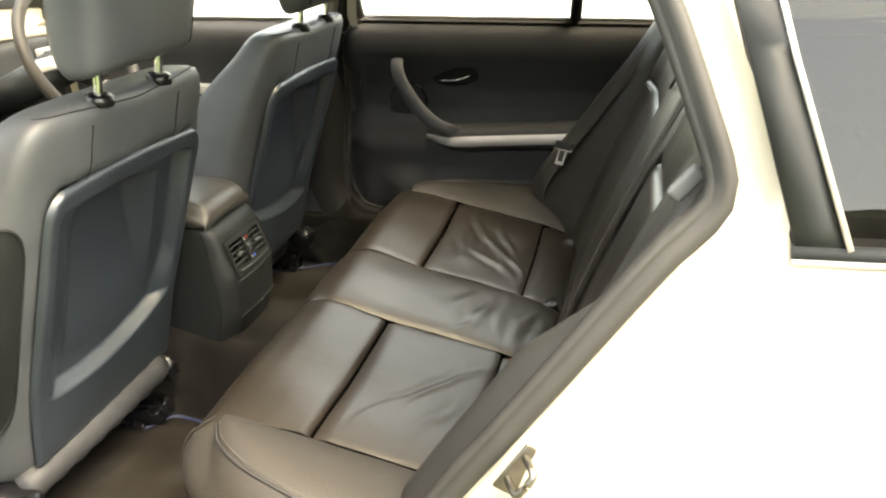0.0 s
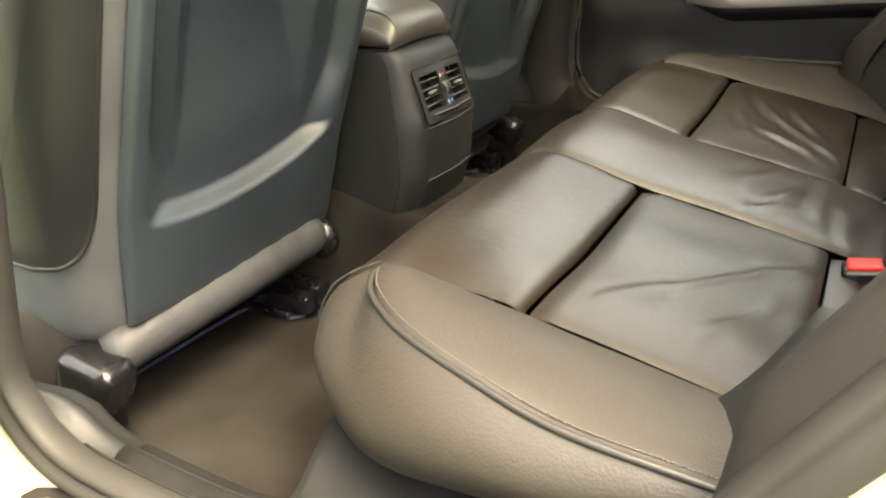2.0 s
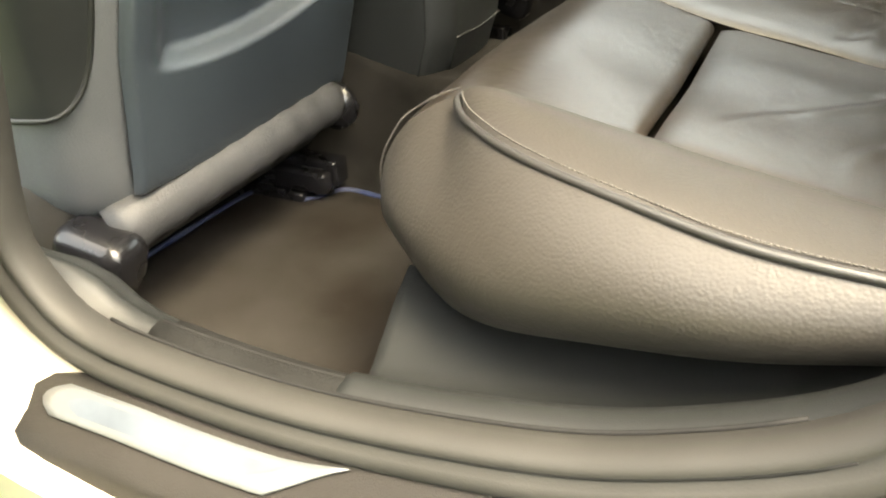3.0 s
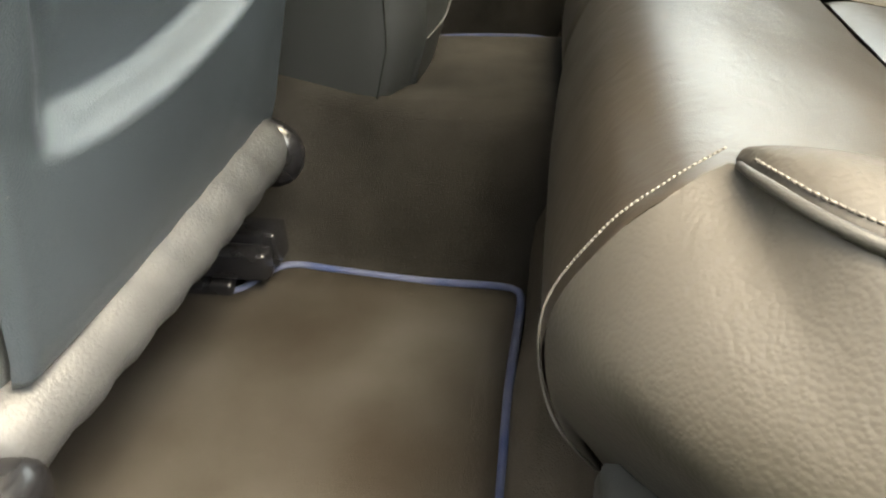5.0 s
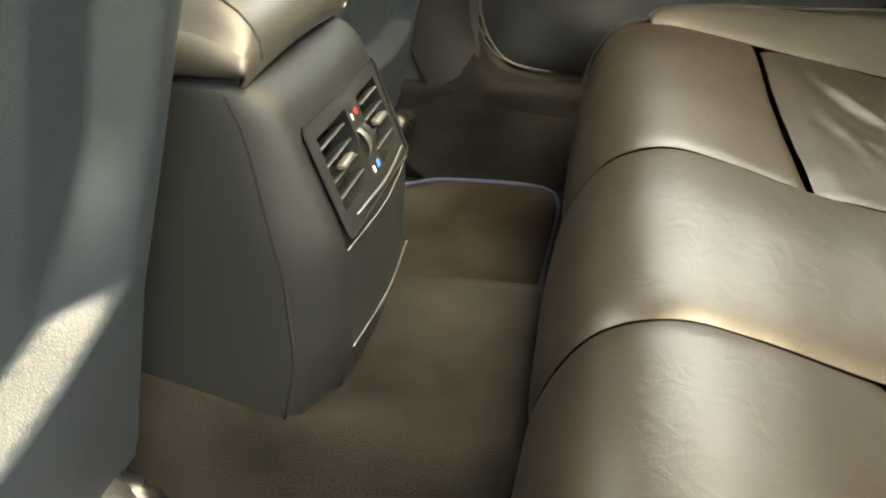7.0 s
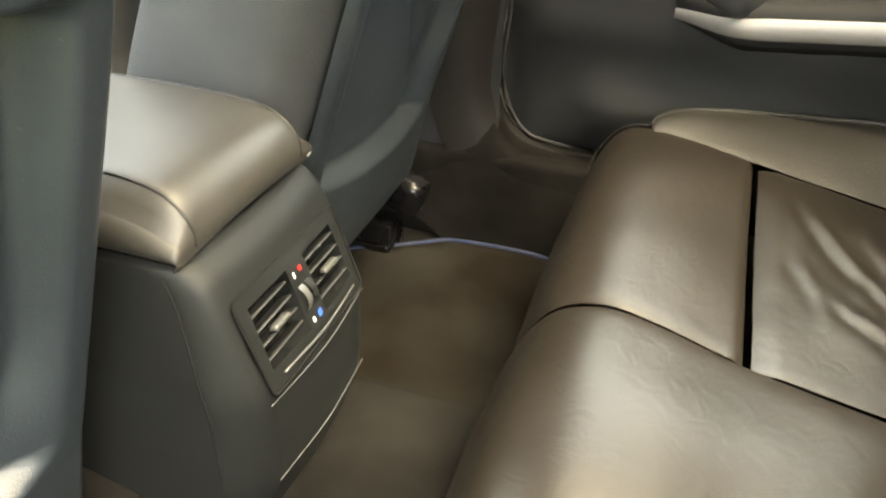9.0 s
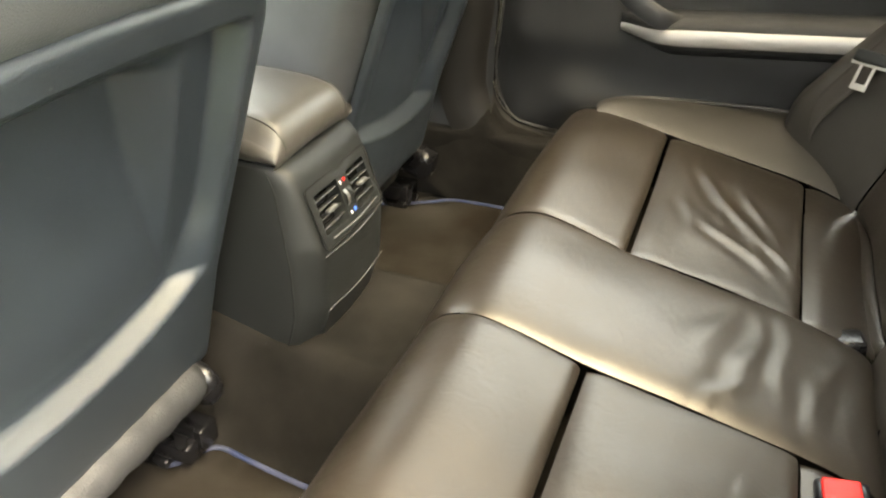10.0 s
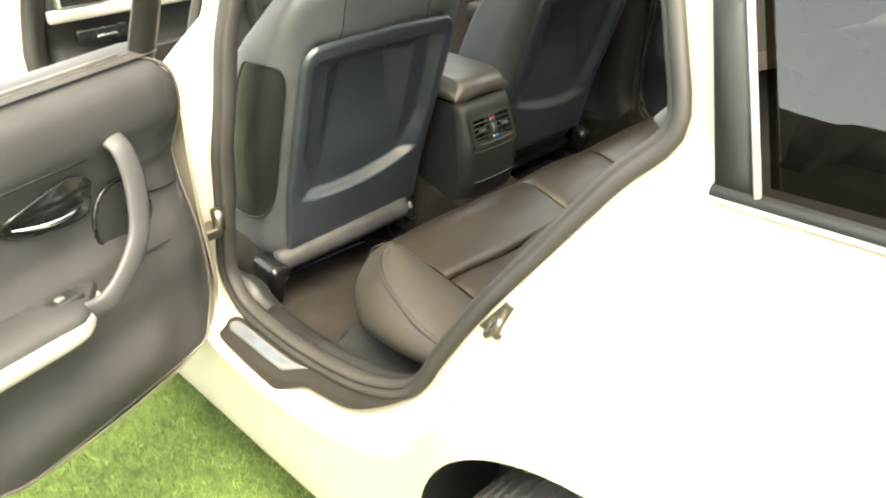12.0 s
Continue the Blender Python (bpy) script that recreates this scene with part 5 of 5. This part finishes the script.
def rear_door(side, m, label, shut):
    d = thing("rear_door", (-0.43, -0.86, 0.0), label, "car door", "rear doors")

    def put(name, bm, mat, lab="", par=None):
        return part(name, bm, mat, par or d, lab)
    card = put("door_card", panel(DOOR_IN, [], 0.022, lambda x, z: (x, card_y(x, z), z)), DOOR_TRIM, "dark grained door card")
    edge = [(x, card_y(x, z) + 0.002, z) for x, z in [tuple(p) for p in DOOR] ]
    front = [(x, card_y(x, z) + 0.002, z) for x, z in DOOR_IN[-7:]]
    put("card_edge", tube(spline(front + edge[:40], 90), 0.0028, 6), PALE_EDGE, "pale edge line of the door card", card)
    # metal shell behind the card
    out = [(x, min(z, 1.012)) for x, z in outward(np.array(DOOR_IN), 0.022)]
    put("door_skin", panel(out, [], 0.06, lambda x, z: (x, skin_y(x, z) + 0.002, z)), PAINT, "white painted door skin")
    rows = [[(x, -0.765 if z < 1.0 else -0.775, z) for x, z in out], [(x, skin_y(x, z) + 0.03, z) for x, z in out], [(x, skin_y(x, z) + 0.002, z) for x, z in out]]
    rows.insert(0, [(x, -0.755 - 0.0, z) for x, z in [tuple(p) for p in outward(np.array(DOOR_IN), 0.004)]])
    put("door_frame", sheet(rows, wrap_v=True), PAINT)
    # window frame
    def wf(x, z):
        return (x, float(np.interp(z, [1.0, 1.4], [-0.775, -0.625])), z)
    fr = spline([wf(-0.352, 1.0), wf(-0.352, 1.15), wf(-0.30, 1.30), wf(-0.22, 1.355), wf(-0.09, 1.388), wf(0.1, 1.395), wf(0.4, 1.375), wf(0.52, 1.335), wf(0.565, 1.25), wf(0.575, 1.15), wf(0.555, 1.03)], 70)
    put("window_frame", tube(fr, 0.027, 10, flat=0.55, up=(0, 1, 0.3)), TRIM, "charcoal window surround")
    put("window_divider", tube([wf(0.275, 1.02), wf(0.285, 1.2), wf(0.27, 1.385)], 0.016, 8), TRIM)
    put("window_sill", sheet([[(x, y, z) for y, z in ((-0.748, 1.026), (-0.758, 1.034), (-0.775, 1.038), (-0.80, 1.036), (-0.835, 1.028), (-0.85, 1.008))] for x in np.linspace(-0.37, 0.545, 14)]), RUBBER, "black rubber window seal")
    put("sill_line", tube([(x, -0.762, 1.0355) for x in np.linspace(-0.30, 0.55, 12)], 0.003, 6), PALE_EDGE)
    if shut:
        g = put("pane", panel([(-0.29, 1.03), (0.56, 1.03), (0.56, 1.25), (0.5, 1.35), (0.1, 1.39), (-0.1, 1.385), (-0.2, 1.33)], [], 0.1, lambda x, z: (wf(x, z)[0], wf(x, z)[1] - 0.008, z)), GLASS, "clear window pane")
        g.visible_shadow = False
    # armrest: ledge that grows out of the card, with its silver strip
    def ledge(t):
        x = -0.145 + 0.60 * t
        return x, 0.712 + 0.045 * t, float(0.080 * step(t, -0.04, 0.16) * (1 - 0.3 * step(t, 0.7, 1.0)))
    P = []
    for t in np.linspace(0, 1, 30):
        x, z, w = ledge(t)
        P.append([(x, -0.752 + w * q + 0.004, z + dz * (0.45 + 0.55 * min(1, t * 6))) for q, dz in ((0, 0.016), (0.55, 0.018), (0.85, 0.014), (0.97, 0.006), (1.0, -0.004), (1.0, -0.030), (0.94, -0.040), (0.75, -0.048), (0.3, -0.060), (0, -0.075))])
    arm = put("armrest", sheet(P, cap=True), DOOR_TRIM, "padded dark door armrest")
    P = []
    for t in np.linspace(0.0, 1, 30):
        x, z, w = ledge(t)
        k = 0.5 + 0.5 * min(1, t * 5)
        P.append([(x, -0.752 + w + e + 0.004, z - 0.017 + h * k) for e, h in ((0.0, 0.015), (0.0035, 0.011), (0.0045, 0.0), (0.0035, -0.011), (0.0, -0.015))])
    put("armrest_strip", sheet(P), SATIN, "satin silver trim strip", arm)
    # pull handle
    hp = spline([(-0.225, -0.742, 0.925), (-0.222, -0.715, 0.905), (-0.205, -0.696, 0.865), (-0.165, -0.680, 0.810), (-0.115, -0.666, 0.765), (-0.065, -0.662, 0.738), (-0.035, -0.690, 0.724)] if shut else
                [(-0.228, -0.742, 0.935), (-0.231, -0.715, 0.915), (-0.228, -0.700, 0.86), (-0.208, -0.690, 0.79), (-0.165, -0.683, 0.745), (-0.115, -0.678, 0.720), (-0.088, -0.700, 0.708)], 40)
    put("pull_handle", tube(hp, [0.0185 + 0.002 * math.sin(math.pi * k / 39) for k in range(40)], 16, flat=0.4, up=(0, 1, 0)), CLOTH_GREY, "grey curved pull handle")
    # release lever in its hollow
    rp = [(-0.118, 0.868), (-0.06, 0.895), (-0.012, 0.897), (0.004, 0.88), (-0.002, 0.862), (-0.05, 0.846), (-0.10, 0.848)]
    if not shut:
        rp = [(-0.041, 0.868), (-0.105, 0.886), (-0.160, 0.890), (-0.186, 0.862), (-0.173, 0.822), (-0.103, 0.825), (-0.050, 0.841)]
    hollow = spline(rp, 36, True)
    rows = [[(c[0] + (x - c[0]) * f, card_y(c[0] + (x - c[0]) * f, c[1] + (z - c[1]) * f) + dy + 0.002, c[1] + (z - c[1]) * f) for x, z in hollow] for c in [hollow.mean(0)] for f, dy in ((1.10, 0.001), (1.06, 0.006), (1.0, 0.005), (0.93, 0.0015), (0.6, 0.001), (0.05, 0.001))]
    # the card has no hole: black colour stands for the shade inside the cup
    put("lever_cup", sheet(rows, wrap_v=True), SEAM if shut else GLOSS_BLACK, "cup of the door lever, blackened for the shade in it")
    lev = [(-0.108, 0.003, 0.859), (-0.07, 0.010, 0.862), (-0.03, 0.012, 0.871), (-0.008, 0.006, 0.884)] if shut else [(-0.050, 0.004, 0.853), (-0.09, 0.012, 0.844), (-0.13, 0.014, 0.841), (-0.170, 0.007, 0.846)]
    lev = spline([(x, card_y(0, 0.86) + e, z) for x, e, z in lev], 20)
    put("door_lever", tube(lev, [0.004 + 0.006 * math.sin(math.pi * k / 19) ** 0.7 for k in range(20)], 10, flat=0.5, up=(0, 0, 1)), CHROME, "chrome door lever")
    if not shut:
        # joints between the pieces of the card
        for run in ([(0.52, 0.925), (-0.05, 0.919), (-0.20, 0.912), (-0.385, 0.905)], [(-0.243, 0.713), (-0.30, 0.710), (-0.384, 0.706)], [(-0.296, 0.804), (-0.34, 0.795), (-0.387, 0.784)]):
            put("card_joint", tube(spline([(x, card_y(x, z) + 0.0008, z) for x, z in run], 24), 0.0022, 6), SEAM, "dark joint in the door card", card)
    # loudspeaker behind the pull handle
    th = np.linspace(0, 2 * np.pi, 36, endpoint=False)
    sx = -0.205 if shut else -0.243
    sp = [(sx + 0.058 * math.cos(a), card_y(-0.205, 0.80) + 0.004, 0.785 + 0.062 * math.sin(a)) for a in th]
    put("speaker_ring", tube(sp, 0.0035, 6, closed=True), GLOSS_BLACK)
    put("speaker_grille", sheet([[(sx + r * 0.056 * math.cos(a), card_y(-0.205, 0.80) + 0.005 + 0.006 * (1 - r), 0.785 + r * 0.06 * math.sin(a)) for a in th] for r in (1, 0.7, 0.35, 0.04)], wrap_v=True), PLASTIC, "round loudspeaker grille")
    # window switch on the armrest
    put("switch_pod", box((-0.10, -0.738, 0.722), (-0.035, -0.708, 0.736), 0.005), PLASTIC, "", arm)
    put("window_switch", box((-0.074, -0.728, 0.734), (-0.060, -0.717, 0.740), 0.003, 3), TAB, "", arm)
    if shut:
        ring = np.array(DOOR_IN)
        rows = []
        for w, y in ((0.004, -0.760), (0.010, -0.742), (0.018, -0.728), (0.032, -0.712), (0.055, -0.70), (0.11, -0.695)):
            q = outward(ring, w)
            rows.append([(x, y, z) for x, z in q])
        bm = sheet(rows, wrap_v=True)
        bmesh.ops.delete(bm, geom=[f for f in bm.faces if f.calc_center_median().z > 1.0], context="FACES")
        lin = part("pillar_lining", flipped(bm, -1), TRIM, car, "dark trim round the shut door")
    for o in list(d.children_recursive):
        me = o.data
        me.transform(m)
        if side < 0:
            me.flip_normals()
    return d


HX, HY = -0.43, -0.86
OPEN = Matrix.Translation((HX, HY, 0)) @ pose(0, 0, 0, 0, 0, -71) @ Matrix.Translation((-HX, -HY, 0))
rear_door(1, OPEN, "open white rear door with dark card and silver armrest strip", False)
rear_door(-1, Matrix.Diagonal((1, -1, 1, 1)), "shut rear door with dark card, silver strip and chrome lever", True)
part("door_check", joined(box((-0.395, -0.90, 0.635), (-0.35, -0.80, 0.655), 0.004), tube([(-0.36, -0.80, 0.645), (-0.36, -0.80, 0.69)], 0.012, 10)), STEEL, car, "steel door check strap")


# ---- far front door, dashboard and steering wheel ----
fd = thing("front_door", (-0.85, 0.75, 0.4), "shut front door with a dark card and light window ledge", "car door")
P = [[(x, float(np.interp(z, [0.42, 0.5, 0.85, 0.95, 1.0, 1.02], [0.70, 0.735, 0.74, 0.715, 0.72, 0.76])), z) for z in np.linspace(0.42, 1.02, 26)] for x in np.linspace(-1.32, -0.40, 24)]
part("door_card", sheet(P), DOOR_TRIM, fd)
part("armrest", box((-1.1, 0.66, 0.66), (-0.5, 0.75, 0.73), 0.02, 3), DOOR_TRIM, fd)
part("trim_strip", box((-1.25, 0.715, 0.80), (-0.45, 0.742, 0.83), 0.006), SATIN, fd)
part("door_skin", sheet([[(x, -skin_y(x, z) + 0.0, z) for z in np.linspace(0.40, 1.03, 14)] for x in np.linspace(-1.34, -0.37, 20)]), PAINT, fd)
part("window_frame", tube(spline([(-1.22, 0.77, 1.02), (-0.95, 0.70, 1.22), (-0.7, 0.64, 1.35), (-0.45, 0.62, 1.385), (-0.34, 0.64, 1.34), (-0.36, 0.72, 1.15), (-0.40, 0.77, 1.0)], 50), 0.022, 8), TRIM, fd)

dash = thing("dashboard", (-1.45, 0, 0.6), "black moulded dashboard with satin silver trim and air vents", "dashboard")
prof = spline([(-1.28, 0.55), (-1.265, 0.70), (-1.29, 0.80), (-1.275, 0.86), (-1.30, 0.945), (-1.34, 0.965), (-1.45, 0.975), (-1.58, 0.955)], 30)
part("body", sheet([[(x - 0.05 * (abs(y) / 0.72) ** 3, y, z) for x, z in prof] for y in np.linspace(-0.73, 0.73, 30)], cap=True), PLASTIC, dash)
part("trim_strip", box((-1.29, -0.72, 0.872), (-1.262, 0.72, 0.905), 0.008), SATIN, dash, "satin silver dashboard strip")
for y0 in (-0.69, -0.10, 0.02, 0.55):
    part("vent_frame", box((-1.292, y0, 0.905), (-1.268, y0 + 0.13, 0.955), 0.006), SATIN, dash)
    v = part("vent", box((-1.275, y0 + 0.01, 0.912), (-1.262, y0 + 0.12, 0.948), 0.003), GLOSS_BLACK, dash)
    for k in range(4):
        part("slat", box((-1.263, y0 + 0.012, 0.917 + 0.008 * k), (-1.257, y0 + 0.118, 0.920 + 0.008 * k), 0.001), PLASTIC, v)
part("glove_box", box((-1.275, -0.66, 0.60), (-1.252, -0.24, 0.775), 0.015, 3), PLASTIC, dash)
part("catch_plate", box((-1.283, -0.66, 0.805), (-1.262, -0.50, 0.845), 0.005), GLOSS_BLACK, dash)
part("catch", box((-1.265, -0.61, 0.82), (-1.255, -0.55, 0.828), 0.003), CHROME, dash)
part("control_panel", box((-1.30, -0.13, 0.52), (-1.235, 0.13, 0.86), 0.02, 3), PLASTIC, dash)
for k in range(3):
    part("radio_panel", box((-1.238, -0.10, 0.70 + 0.05 * k), (-1.228, 0.10, 0.73 + 0.05 * k), 0.004), GLOSS_BLACK, dash)
part("tunnel_console", box((-1.25, -0.11, 0.42), (-0.78, 0.11, 0.63), 0.03, 3), PLASTIC, console)

sw = thing("steering_wheel", (-0.99, 0.37, 0.97), "black leather steering wheel", "steering wheel")
tilt = Matrix.Translation((-0.99, 0.37, 0.975)) @ pose(0, 0, 0, 0, 66, 0)
th = np.linspace(0, 2 * np.pi, 48, endpoint=False)
part("rim", moved(tube([(0.185 * math.cos(a), 0.185 * math.sin(a), 0) for a in th], 0.0155, 12, closed=True), tilt), LEATHER, sw)
part("hub", moved(tube([(0, 0, -0.05), (0, 0, 0.0), (0, 0, 0.025), (0, 0, 0.032)], [0.05, 0.085, 0.075, 0.04], 24), tilt), PLASTIC, sw)
for a in (0, math.pi, math.pi / 2, -math.pi / 2):
    part("spoke", moved(tube([(0.06 * math.cos(a), 0.06 * math.sin(a), 0.005), (0.182 * math.cos(a), 0.182 * math.sin(a), 0)], 0.018, 8, flat=0.4), tilt), SATIN, sw)
part("column", moved(tube([(0, 0, -0.32), (0, 0, -0.03)], 0.05, 16), tilt), PLASTIC, sw)

# ---- luggage space behind the backrest ----
part("load_cover", box((0.60, -0.62, 0.98), (1.45, 0.62, 0.995), 0.004), CARPET, car, "dark roller load cover")
for sg in (-1, 1):
    part("load_side", box((0.62, sg * 0.60 - 0.03, 0.40), (1.55, sg * 0.60 + 0.03, 1.03), 0.02), TRIM, car, "dark luggage side trim")
    part("quarter_lining", sheet([[(x, sg * (0.70 - 0.25 * max(0, z - 1.0)), z) for z in (0.9, 1.0, 1.05)] for x in np.linspace(0.56, 1.5, 8)]), TRIM, car)
part("load_floor", box((0.40, -0.62, 0.38), (1.55, 0.62, 0.40), 0.004), CARPET, car)
